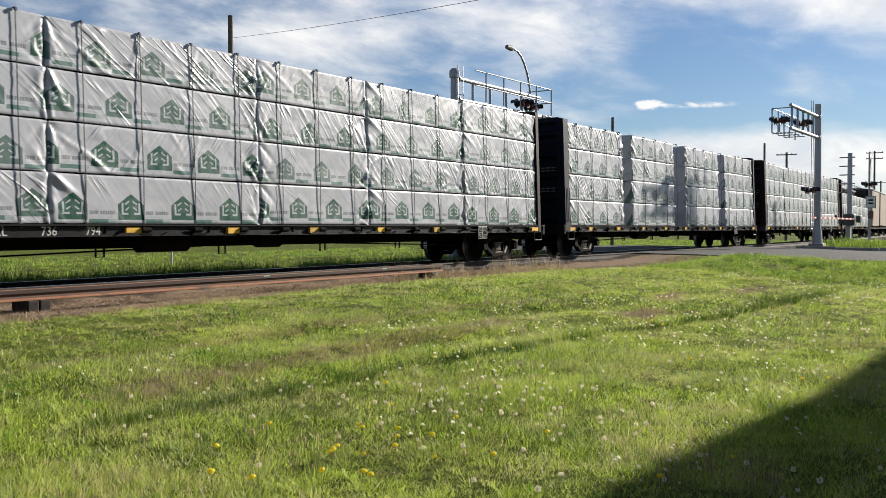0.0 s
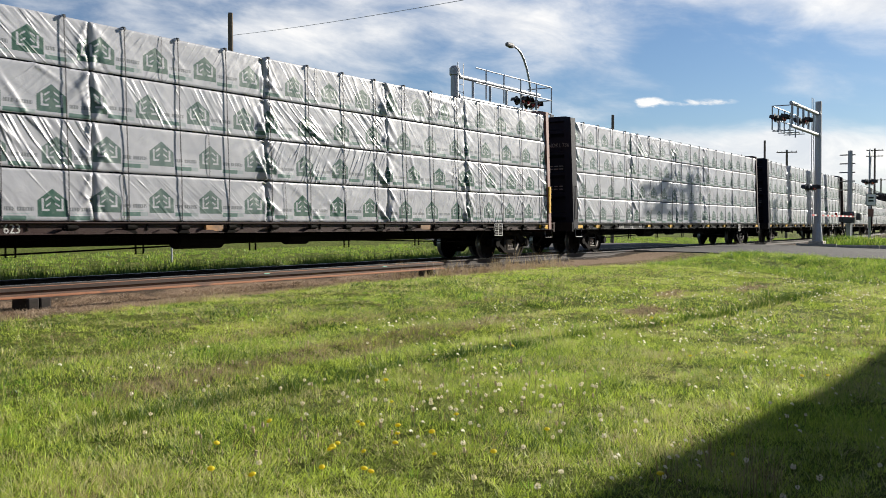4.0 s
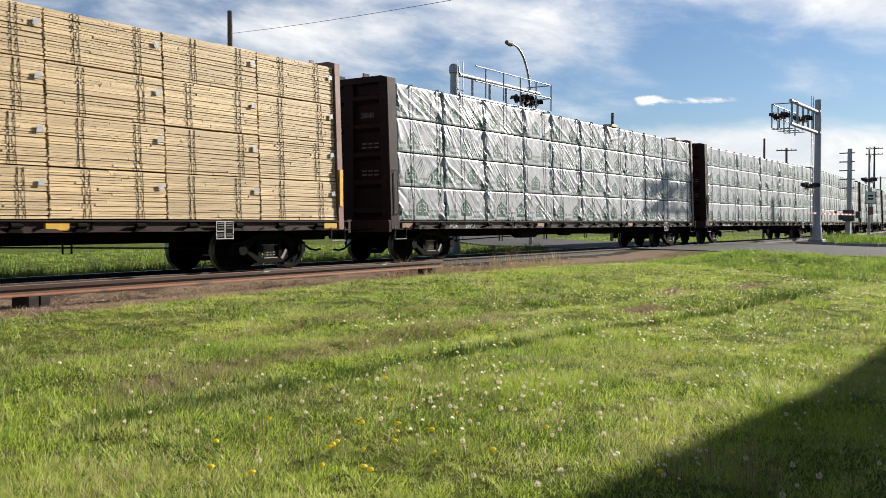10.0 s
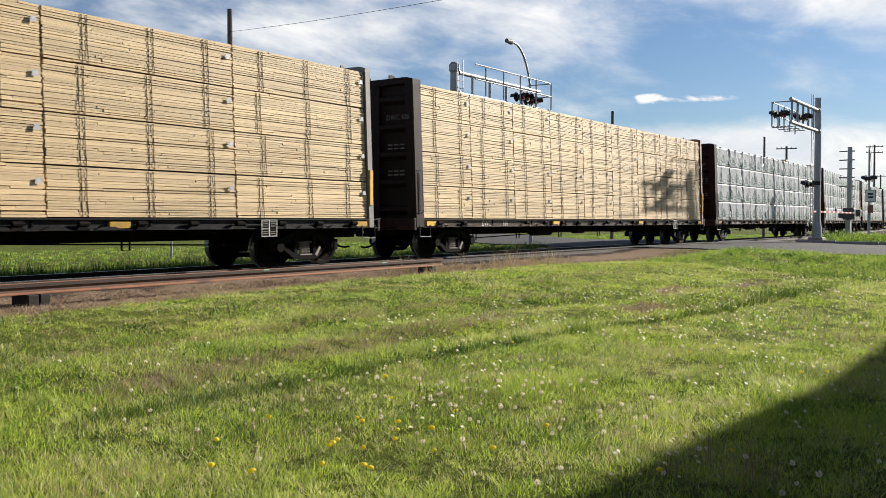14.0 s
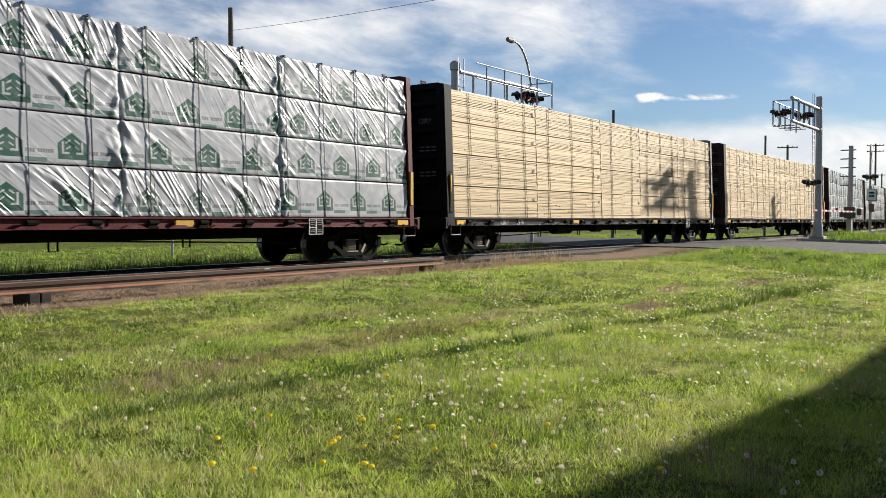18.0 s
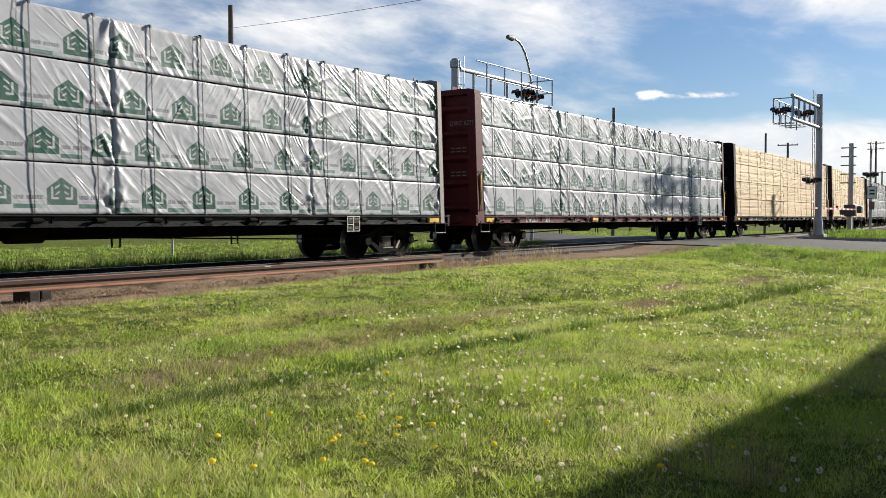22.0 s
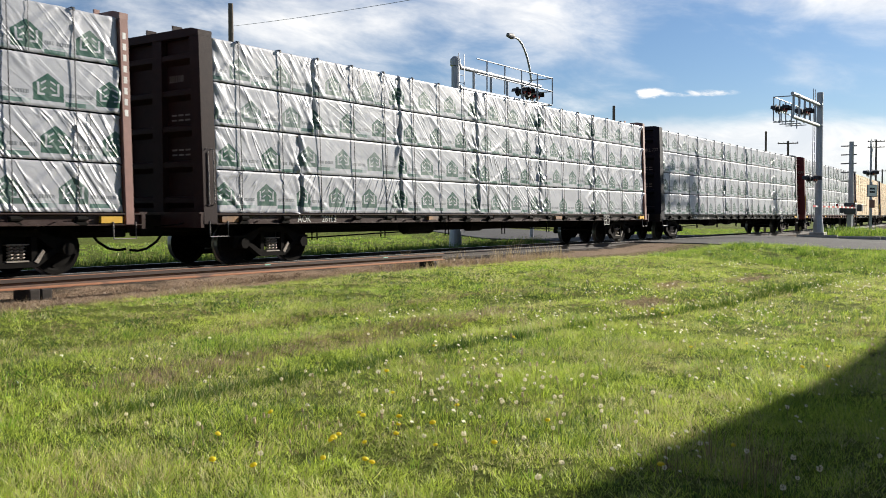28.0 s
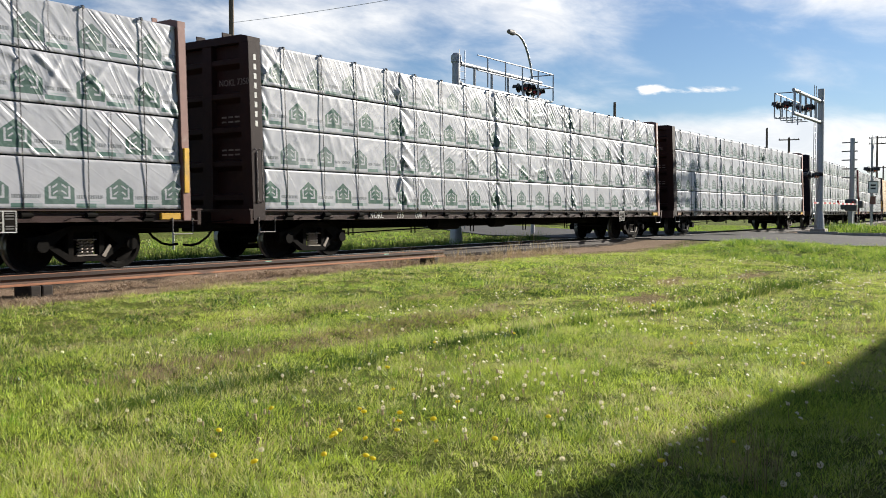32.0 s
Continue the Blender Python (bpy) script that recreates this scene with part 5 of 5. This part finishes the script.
def build_crossing():
    cantilever(50.4, 44.8, 11.0, 0.78, 8.0, 7.35, 6.28, 1)
    cantilever(30.6, 37.6, 20.4, 0.4, 7.85, 7.58, 6.75, -1, True)
    # the lowered gate with its mechanism, flashers and crossbuck
    gate = thing("crossing_gate", "lowered red and white crossing gate with flashers and crossbuck", "crossing gate", at=pose(60.5, 11.4, 0.72))
    part("mast", rod([(0.6, -1.05, 0), (0.6, -1.05, 5.5)], 0.06, 10), GALV, gate)
    part("mechanism", box(-0.28, -0.37, 1.02, 0.28, 0.28, 1.72, 0.04), SLATE, gate, "grey gate motor housing")
    for y0, y1, z0, z1 in ((-0.72, -0.46, 1.20, 1.62), (0.30, 0.52, 1.10, 1.45)):
        part("counterweight", box(-0.28, y0, z0, 0.28, y1, z1, 0.03), SLATE, gate)
    part("pedestal", box(-0.14, -0.14, 0.121, 0.14, 0.14, 1.018, 0.02), GALV, gate)
    part("base", box(-0.3, -1.3, -0.4, 0.9, 0.3, 0.12, 0.02), CONCRETE, gate)
    part("arm", box(-11.6, -0.44, 1.37, -0.30, -0.40, 1.46), SIGNWHITE, gate, "white gate arm")
    for i in range(10):
        part("stripe", box(-11.5 + i * 1.12, -0.446, 1.372, -10.95 + i * 1.12, -0.394, 1.462), SIGNRED, gate, "red stripe")
    for i in range(3):
        part("arm_lamp", lathe([(0.0, 0.0), (0.06, 0.0), (0.06, 0.12), (0.0, 0.14)], (-9.9 + i * 4.2, -0.42, 1.462), 10, "z"), LENS, gate, "red arm lamp")
    for face in (-1, 1):
        lamp_pair(gate, 0.6, -1.05, 3.52, face)
    for s in (-1, 1):
        part("crossbuck_board", ([(0.6 + x * math.cos(s * 0.95), y, 4.95 + x * math.sin(s * 0.95) + dz) for x in (-0.65, 0.65) for y in (-1.15 - 0.02 * s, -1.135 - 0.02 * s) for dz in (-0.12, 0.12)],
             [(0, 1, 3, 2), (4, 6, 7, 5), (0, 4, 5, 1), (2, 3, 7, 6), (0, 2, 6, 4), (1, 5, 7, 3)]), SIGNWHITE, gate, "white crossbuck board")
    sign = thing("road_sign", "white rectangular road sign on a steel post", "road sign", at=pose(56.5, 9.5, 0.6, 0, 0, -60))
    part("post", rod([(0, 0, 0), (0, 0, 2.95)], 0.03, 8), GALV, sign)
    part("plate", box(-0.28, -0.05, 2.12, 0.28, -0.035, 2.80), SIGNWHITE, sign)
    part("border", join(box(-0.28, -0.0555, 2.12, 0.28, -0.051, 2.15), box(-0.28, -0.0555, 2.77, 0.28, -0.051, 2.80), box(-0.28, -0.0555, 2.151, -0.25, -0.051, 2.769), box(0.25, -0.0555, 2.151, 0.28, -0.051, 2.769)), SIGBLACK, sign, "black border")
    part("small_plate", box(-0.15, -0.05, 1.50, 0.15, -0.035, 1.95), POST, sign, "small faded red plate")
    for z in (2.34, 2.52):
        part("symbol", box(-0.14, -0.056, z, 0.14, -0.051, z + 0.10), SIGBLACK, sign, "black bar of a symbol")
    post = thing("signal_post", "grey steel cable post with short side brackets", "post", at=pose(62.4, 11.7, 0.7))
    part("pole", rod([(0, 0, 0), (0, 0, 5.6)], [0.17, 0.14], 12), GALV, post)
    for i in range(5):
        part("bracket", box(-0.04, -0.30, 3.1 + i * 0.55, 0.04, 0.62, 3.17 + i * 0.55), GREYPOST, post)
    utility_pole(69.8, 75.7, 24.6, 0, 0.36)
    stake = thing("steel_post", "thin grey steel post in the grass beyond the track", "post", at=pose(26.0, 31.9, 0.0))
    part("pole", rod([(0, 0, -0.2), (0, 0, 3.0)], 0.045, 8), GALV, stake)
    utility_pole(113.9, 28.4, 10.6, 1, 0.17, turn=-76)
    utility_pole(190.0, 30.2, 10.4, 1, 0.17, turn=-80)
    utility_pole(69.6, 31.0, 10.6, 0, 0.15)
    utility_pole(91.9, 25.0, 9.9, 0, 0.13)
    utility_pole(148.0, 24.4, 12.9, 2, 0.17, turn=-80)
    utility_pole(24.0, -22.0, 10.2, 1, 0.16)
    cable("overhead_cable", (69.8, 75.6, 22.1), (24.0, -22.0, 10.0), 0.8, 0.020, "thin grey cable from pole to pole")
    cable("guy_wire", (69.8, 75.7, 21.9), (66.2, 74.0, 0.2), 0.0, 0.020, "thin steel guy wire")
    street_lamp(47.0, 26.0, 11.4, 2.0)


def build_shadow_building():
    """A long low house, unseen behind the camera, added so that its eaves shade the lawn."""
    shingle = surface("grey_shingle", (0.12, 0.12, 0.125), 0.9)
    # dark siding, to keep bounced light off the shaded lawn
    wall = surface("brown_siding", (0.12, 0.095, 0.075), 0.9)
    t = thing("building", "unseen long low building added to shade the lawn, brown walls and a grey roof", "building", kind="structure")
    part("wall", box(-12, -12, -0.3, 40, -1.75, 3.78), wall, t)
    part("roof", extrude([(-12.6, 3.80), (-1.10, 3.80), (-1.10, 3.95), (-7.0, 5.2), (-12.6, 3.95)], -12.5, 40.5, "x"), shingle, t)
    # a cross gable rises over one end, outlined to bend the shadow's edge
    part("gable", extrude([(-12.4, 3.96), (17.9, 3.96), (17.1, 4.14), (16.4, 4.30), (15.2, 4.42), (13.0, 4.60), (-12.4, 4.9)], -2.6, -1.10), shingle, t)


# ---- grass ----


def blades(name, count, area, tall, wide, seed, keep=None, bend=0.5, label="", material=None, segs=2, bare=False):
    """One sheet of loose blades over a stretch of ground."""
    rng = np.random.RandomState(seed)
    x0, x1, y0, y1 = area
    tufts = max(1, count // 11)
    tx, ty = rng.uniform(x0, x1, tufts), rng.uniform(y0, y1, tufts)
    patch = np.array([0.55 * noise.noise((a * 0.7, b * 0.7, 5.0)) + 0.5 * noise.noise((a * 2.3, b * 2.3, 8.0)) + 0.5 * noise.noise((a * 6.5, b * 6.5, 3.0)) for a, b in zip(tx, ty)])
    ok = rng.uniform(0, 1, tufts) < np.clip(0.78 + patch * 1.0, 0.22, 1)
    if keep is not None:
        ok &= keep(tx, ty)
    for cx, cy, rx, ry in () if bare else BARE:
        ok &= (((tx - cx) / rx) ** 2 + ((ty - cy) / ry) ** 2 > rng.uniform(0.2, 1.1, tufts))
    tx, ty, patch = tx[ok], ty[ok], patch[ok]
    tz = np.array([land(a, b) for a, b in zip(tx, ty)]) - 0.012
    big = rng.gamma(4.0, 0.25, len(tx)).clip(0.45, 2.0) * np.clip(1.0 + patch * 0.7, 0.5, 1.7)
    rut = np.exp(-((ty - (7.65 - 0.132 * tx) + 0.10) / 0.20) ** 2) * (tx < 26) * np.clip((tx - 6) / 4, 0.15, 1)
    big *= 1 + 1.1 * rut
    who = np.repeat(np.arange(len(tx)), 11)
    n = len(who)
    r = np.abs(rng.normal(0, 1, n)) * (0.018 + wide * 2.2) * big[who]
    side = rng.uniform(0, 2 * np.pi, n)
    x, y, z = tx[who] + np.cos(side) * r, ty[who] + np.sin(side) * r, tz[who]
    h = rng.uniform(tall * 0.5, tall, n) * big[who]
    w = wide * rng.uniform(0.6, 1.2, n)
    a, lean = rng.uniform(0, 2 * np.pi, n), rng.uniform(0.08, bend, n) * h
    side = side + rng.normal(0, 0.6, n)
    cx, cy = np.cos(a) * w / 2, np.sin(a) * w / 2
    lx, ly = np.cos(side) * lean, np.sin(side) * lean
    if segs == 2:
        v = np.stack([np.stack([x - cx, y - cy, z], -1), np.stack([x + cx, y + cy, z], -1),
                      np.stack([x + cx * 0.8 + lx * 0.35, y + cy * 0.8 + ly * 0.35, z + h * 0.6], -1),
                      np.stack([x - cx * 0.8 + lx * 0.35, y - cy * 0.8 + ly * 0.35, z + h * 0.6], -1),
                      np.stack([x + lx, y + ly, z + h * 0.97], -1)], 1)
        loops = np.array([0, 1, 2, 3, 3, 2, 4])
        sizes = [4, 3]
        k = 5
    else:
        v = np.stack([np.stack([x - cx, y - cy, z], -1), np.stack([x + cx, y + cy, z], -1), np.stack([x + lx, y + ly, z + h], -1)], 1)
        loops, sizes, k = np.array([0, 1, 2]), [3], 3
    me = bpy.data.meshes.new(name)
    me.vertices.add(n * k)
    me.vertices.foreach_set("co", v.astype(np.float32).ravel())
    idx = (loops[None, :] + (np.arange(n) * k)[:, None]).ravel()
    me.loops.add(len(idx))
    me.loops.foreach_set("vertex_index", idx.astype(np.int32))
    total = np.tile(np.array(sizes), n)
    me.polygons.add(len(total))
    me.polygons.foreach_set("loop_start", (np.cumsum(total) - total).astype(np.int32))
    me.update(calc_edges=True)
    me.materials.append(material or GRASS)
    return tagged(new(name, me), label or "uncut green grass with dry stalks", "grass", kind="stuff")


def lawn_edge(x):
    """Where the lawn gives way to the brown bank, and to the dirt beside the road."""
    e = np.clip(11.55 + 0.14 * (x - 6.0), 11.3, 12.85)
    q = np.clip((x - 23.5) / 4.5, 0, 1)
    return e - 1.7 * q * q * (3 - 2 * q)


def on_lawn(x, y):
    rag = np.array([noise.noise((a * 1.3, b * 0.6, 4.0)) + 0.6 * noise.noise((a * 4.0, b * 3.0, 9.0)) for a, b in zip(x, y)])
    return (y < lawn_edge(x) + 0.35 * rag) & ~((x > ROAD_X0 - 0.5) & (x < ROAD_X1 + 0.5))


def strip(a, b, wide, seed):
    """Tells which places lie along a line of the plan, with gaps and a ragged edge."""
    def keep(x, y):
        t = np.clip((x - a[0]) / (b[0] - a[0]), 0, 1)
        off = y - (a[1] + (b[1] - a[1]) * t)
        ragged = np.array([noise.noise((q * 0.55, seed, 1.0)) for q in x])
        return (np.abs(off + 0.08 * ragged) < wide * (0.75 + 0.9 * ragged)) & (x > min(a[0], b[0])) & (x < max(a[0], b[0]))
    return keep


def patchy(scale, level, seed):
    def keep(x, y):
        return on_lawn(x, y) & (np.array([noise.noise((p * scale, q * scale * 1.6, seed)) for p, q in zip(x, y)]) > level)
    return keep


def build_grass():
    def bank(x, y):
        rag = np.array([noise.noise((a * 1.3, b * 0.6, 4.0)) for a, b in zip(x, y)])
        return (y > lawn_edge(x) - 0.05 + 0.35 * rag) & (y < 13.95) & (x < 26)

    def edge(x, y):
        return np.abs(y - lawn_edge(x)) < 0.45
    blades("grass", 420000, (2.5, 12.5, 1.0, 9.2), 0.058, 0.0062, 1, on_lawn, 1.3, segs=1)
    blades("grass", 400000, (4, 27, 1.0, 12.9), 0.050, 0.0095, 2, on_lawn, 1.3, segs=1)
    blades("grass", 150000, (2.5, 11, 0.4, 5.6), 0.050, 0.0075, 33, on_lawn, 1.5, segs=1)
    blades("grass", 240000, (14, 60, -2, 12.9), 0.070, 0.017, 3, on_lawn, 1.0, segs=1)
    blades("grass", 70000, (27, 35, 0, 11.0), 0.12, 0.014, 13, on_lawn, 0.9, "tall grass on the road verge", MEADOW, segs=1)
    blades("verge_grass", 26000, (27.5, 35, 0, 11.0), 0.14, 0.014, 14, patchy(0.5, 0.12, 90.0), 0.9, "dark green grass in clumps on the road verge", LUSH, segs=1)
    blades("grass", 130000, (2, 110, 18.6, 45), 0.11, 0.042, 4, lambda x, y: ~((x > ROAD_X0 - 0.5 + (y - 19) * 1.1) & (x < ROAD_X1 + 0.5 + (y - 19) * 1.1)), 0.5, "green meadow grass beyond the track", MEADOW, segs=1)
    blades("low_leaves", 230000, (3, 14, 1.0, 12.4), 0.026, 0.013, 28, on_lawn, 2.6, "matted low leaves between the grass", GRASS, segs=1)
    blades("low_leaves", 120000, (9, 27, 1.0, 12.6), 0.032, 0.019, 29, on_lawn, 2.6, "matted low leaves between the grass", GRASS, segs=1)
    for k, (cx, cy, rx, ry) in enumerate(BARE[:3]):
        blades("dry_grass", int(4500 * rx), (cx - rx, cx + rx, cy - ry, cy + ry), 0.032, 0.012, 40 + k, None, 2.0, "pale dead litter on a bare patch of soil", STRAW, 1, True)
    blades("verge_grass", 46000, (50.6, 58, 1, 11.2), 0.26, 0.050, 31, None, 0.7, "tall green grass on the kerbed island", MEADOW, segs=1)
    blades("verge_grass", 46000, (50.5, 57, 1, 11.2), 0.24, 0.050, 32, None, 0.7, "tall dark grass on the kerbed island", LUSH, segs=1)
    blades("rank_grass", 60000, (2, 34, 17.9, 19.5), 0.26, 0.020, 34, None, 0.5, "tall dark rank grass along the far side of the track", LUSH, segs=1)
    blades("dry_stalk", 160, (5.5, 6.2, 1.5, 2.15), 0.24, 0.005, 35, None, 0.3, "pale dry stalks in the shade", STRAW)
    # old wheel ruts: taller grass coloured dark for their shade; weeds in clumps
    rut = strip((4.3, 6.25), (23.2, 4.55), 0.15, 3.0)
    blades("rut_grass", 30000, (3, 24, 3.5, 7.5), 0.105, 0.009, 6, lambda x, y: rut(x, y) & (x > 8.2), 0.6, "tall green grass along a wheel rut, coloured dark for its shade", LUSH)
    blades("rut_grass", 330000, (3, 24, 3.5, 7.5), 0.075, 0.010, 16, lambda x, y: rut(x, y) & (x > 8.2), 0.6, "tall green grass along a wheel rut, coloured dark for its shade", LUSH, segs=1)
    blades("rut_grass", 110000, (3, 9, 5, 7.5), 0.080, 0.009, 19, rut, 0.9, "grass along a faint wheel rut, coloured darker for its shade", LUSH, segs=1)
    blades("dry_grass", 60000, (4.5, 13, 6.2, 7.8), 0.055, 0.008, 20, strip((4.8, 6.95), (12.5, 7.2), 0.33, 21.0), 1.2, "brown dead grass in a worn strip", LITTER, segs=1)
    blades("dry_grass", 40000, (4.5, 13, 6.2, 7.8), 0.060, 0.008, 21, strip((4.8, 6.95), (12.5, 7.2), 0.33, 23.0), 1.2, "straw-coloured dead grass in a worn strip", STRAW, segs=1)
    blades("weed", 80000, (3, 26, 1.5, 12.4), 0.036, 0.017, 7, patchy(0.9, 0.20, 40.0), 1.8, "low dark green weeds in clumps", LUSH)
    blades("weed", 50000, (4, 18, 7.5, 12.2), 0.040, 0.020, 17, patchy(0.7, 0.05, 140.0), 1.8, "low dark green weeds in clumps near the bank", LUSH)
    blades("fresh_grass", 60000, (3, 24, 1.0, 12.0), 0.080, 0.0075, 18, patchy(0.6, 0.10, 200.0), 0.8, "taller bright green grass in patches", FRESH, segs=1)
    blades("dry_grass", 150000, (3, 26, 1.5, 12.0), 0.062, 0.007, 8, patchy(0.55, 0.04, 60.0), 1.3, "straw-coloured dead grass in patches", STRAW, segs=1)
    blades("dry_grass", 60000, (4, 15, 8.0, 9.2), 0.055, 0.008, 9, strip((4, 8.45), (15, 8.6), 0.18, 9.0), 1.1, "straw-coloured dead grass in a worn track", STRAW, segs=1)
    blades("dry_grass", 200000, (2, 26, 11.2, 13.95), 0.040, 0.017, 5, bank, 2.4, "brown dead grass and litter along the track bank", LITTER, segs=1)
    blades("dry_grass", 30000, (2, 26, 11.2, 13.3), 0.10, 0.007, 15, edge, 0.9, "straw-coloured stalks along the track bank", STRAW, segs=1)
    blades("dry_stalk", 2200, (17.5, 26, 12.4, 14.0), 0.32, 0.007, 25, None, 0.5, "thin dead stalks beside the end of the spare rail", STRAW)
    blades("dry_stalk", 2600, (4.5, 16, 1.2, 7.0), 0.20, 0.0035, 26, patchy(0.5, 0.16, 11.0), 0.35, "thin reddish dry stalks in the grass", LITTER)


def build_dandelions():
    puff = leaf_material("seed_fluff", (0.82, 0.78, 0.64), (0.95, 0.91, 0.78), (0.74, 0.64, 0.46), 0.6)
    bloom = leaf_material("dandelion_yellow", (0.80, 0.66, 0.02), (0.90, 0.78, 0.03), (0.85, 0.70, 0.03), 0.4)
    stemm = surface("dandelion_stem", (0.22, 0.22, 0.08), 0.7, other=(0.24, 0.14, 0.08))
    random.seed(3)
    verts, faces = [], []
    for _ in range(64):
        # one seed: a thin fan of hairs on the ball
        d = Vector((random.gauss(0, 1), random.gauss(0, 1), random.gauss(0, 1))).normalized()
        a = d.orthogonal().normalized()
        a = Matrix.Rotation(random.uniform(0, 6.3), 3, d) @ a
        b, n, r = d.cross(a), len(verts), random.uniform(0.015, 0.020)
        verts += [tuple(d * r * 0.5)] + [tuple(d * r + (a * math.cos(w) + b * math.sin(w)) * 0.0045) for w in (0, 2.1, 4.2)]
        faces += [(n, n + 1, n + 2), (n, n + 2, n + 3), (n + 1, n + 2, n + 3)]
    fluff = bpy.data.meshes.new("seed_head")
    fluff.from_pydata(verts, [], faces)
    fluff.materials.append(puff)
    flower = mesh("flower_head", lathe([(0.0, 0.0), (0.014, 0.003), (0.023, 0.010), (0.022, 0.018), (0.013, 0.025), (0.0, 0.027)], (0, 0, 0), 9, "z"), bloom)
    stem = mesh("stem", rod([(0, 0, 0), (0.004, 0.003, 0.5), (0, 0, 1.0)], 0.0022, 5), stemm)
    bud = mesh("closed_head", lathe([(0.0, 0.0), (0.008, 0.004), (0.010, 0.014), (0.006, 0.026), (0.010, 0.034), (0.0, 0.036)], (0, 0, 0), 8, "z"), surface("closed_bud", (0.52, 0.42, 0.27), 0.8, other=(0.40, 0.28, 0.17), each=0.3))
    rng = random.Random(21)
    for i in range(75):
        cx, cy, r = ((6.3, 3.9, 0.8), (7.6, 4.4, 0.9), (5.0, 4.6, 0.5), (9.8, 5.2, 1.6), (7.6, 6.9, 1.6))[i % 5]
        x, y, h = rng.gauss(cx, r), rng.gauss(cy, r * 0.5), rng.uniform(0.09, 0.20)
        t = thing("dandelion", "dandelion with a closed brown head in the grass", "dandelion", "dandelions in the lawn", at=pose(x, y, land(x, y) - 0.01, rng.uniform(-14, 14), rng.uniform(-14, 14), rng.uniform(0, 360)))
        part("stem", stem, None, t).scale = (1, 1, h)
        part("closed_head", bud, None, t, m=pose(0, 0, h, 0, 0, rng.uniform(0, 300)) @ Matrix.Scale(rng.uniform(0.8, 1.3), 4))
    rng = random.Random(12)
    made = 0
    while made < 225:
        yellow = made % 9 == 0
        if made < 95:
            # two thick clusters: flowers, and heads gone to seed beside them
            yellow = made < 20
            x, y = (rng.gauss(5.2, 0.5), rng.gauss(3.9, 0.5)) if yellow else (rng.gauss(6.6, 0.9), rng.gauss(3.9, 0.8))
        else:
            x, y = 4.0 + 13 * rng.random() ** 1.4, rng.uniform(0.8, 6.6)
        if made >= 95 and noise.noise((x * 0.5, y * 0.5, 11)) + rng.uniform(-0.35, 0.35) < 0.0 or (x - 3) * 0.9 > 8 + rng.uniform(0, 16):
            continue
        h = rng.uniform(0.07, 0.13) if yellow else rng.uniform(0.11, 0.22)
        t = thing("dandelion", "yellow dandelion in flower in the grass" if yellow else "dandelion gone to white seed in the grass", "dandelion", "dandelions in the lawn",
                  at=pose(x, y, land(x, y) - 0.01, rng.uniform(-9, 9), rng.uniform(-9, 9), rng.uniform(0, 360)))
        s = part("stem", stem, None, t)
        s.scale = (1, 1, h)
        part("flower_head" if yellow else "seed_head", flower if yellow else fluff, None, t, m=pose(0, 0, h, rng.uniform(-25, 25), 0, rng.uniform(0, 300)) @ Matrix.Scale(rng.uniform(0.65, 1.1), 4))
        made += 1
    # the many small ones farther off
    ball, quads = [], []
    rng = random.Random(77)
    form, tris = [], []
    for k in range(11):
        d = Vector((rng.gauss(0, 1), rng.gauss(0, 1), rng.gauss(0, 1))).normalized()
        a = d.orthogonal().normalized()
        b = d.cross(a)
        form += [tuple(d * 0.8 + (a * math.cos(w + k) + b * math.sin(w + k)) * 0.62) for w in (0, 2.1, 4.2)]
        tris.append((3 * k, 3 * k + 1, 3 * k + 2))
    for _ in range(2600):
        x, y = rng.uniform(5, 28), rng.uniform(0.3, 8.0)
        if noise.noise((x * 0.45, y * 0.8, 31)) + 0.12 * (x > 9) < rng.uniform(-0.10, 0.45):
            continue
        z, r, n = land(x, y) + rng.uniform(0.06, 0.15), rng.choice((0.008, 0.012, 0.017, 0.019)), len(ball)
        ball += [(x + a * r * rng.uniform(0.8, 1.15), y + b * r, z + c * r * rng.uniform(0.8, 1.1)) for a, b, c in form]
        quads += [tuple(i + n for i in f) for f in tris]
    me = bpy.data.meshes.new("seed_head")
    me.from_pydata(ball, [], quads)
    me.materials.append(puff)
    tagged(new("seed_head", me), "small white dandelion seed heads in the grass", "dandelion", kind="stuff")


build_ground()
build_road()
build_track()
build_stacked_rails()
build_train()
build_boxcars()
build_crossing()
build_shadow_building()
build_grass()
build_dandelions()
motions()
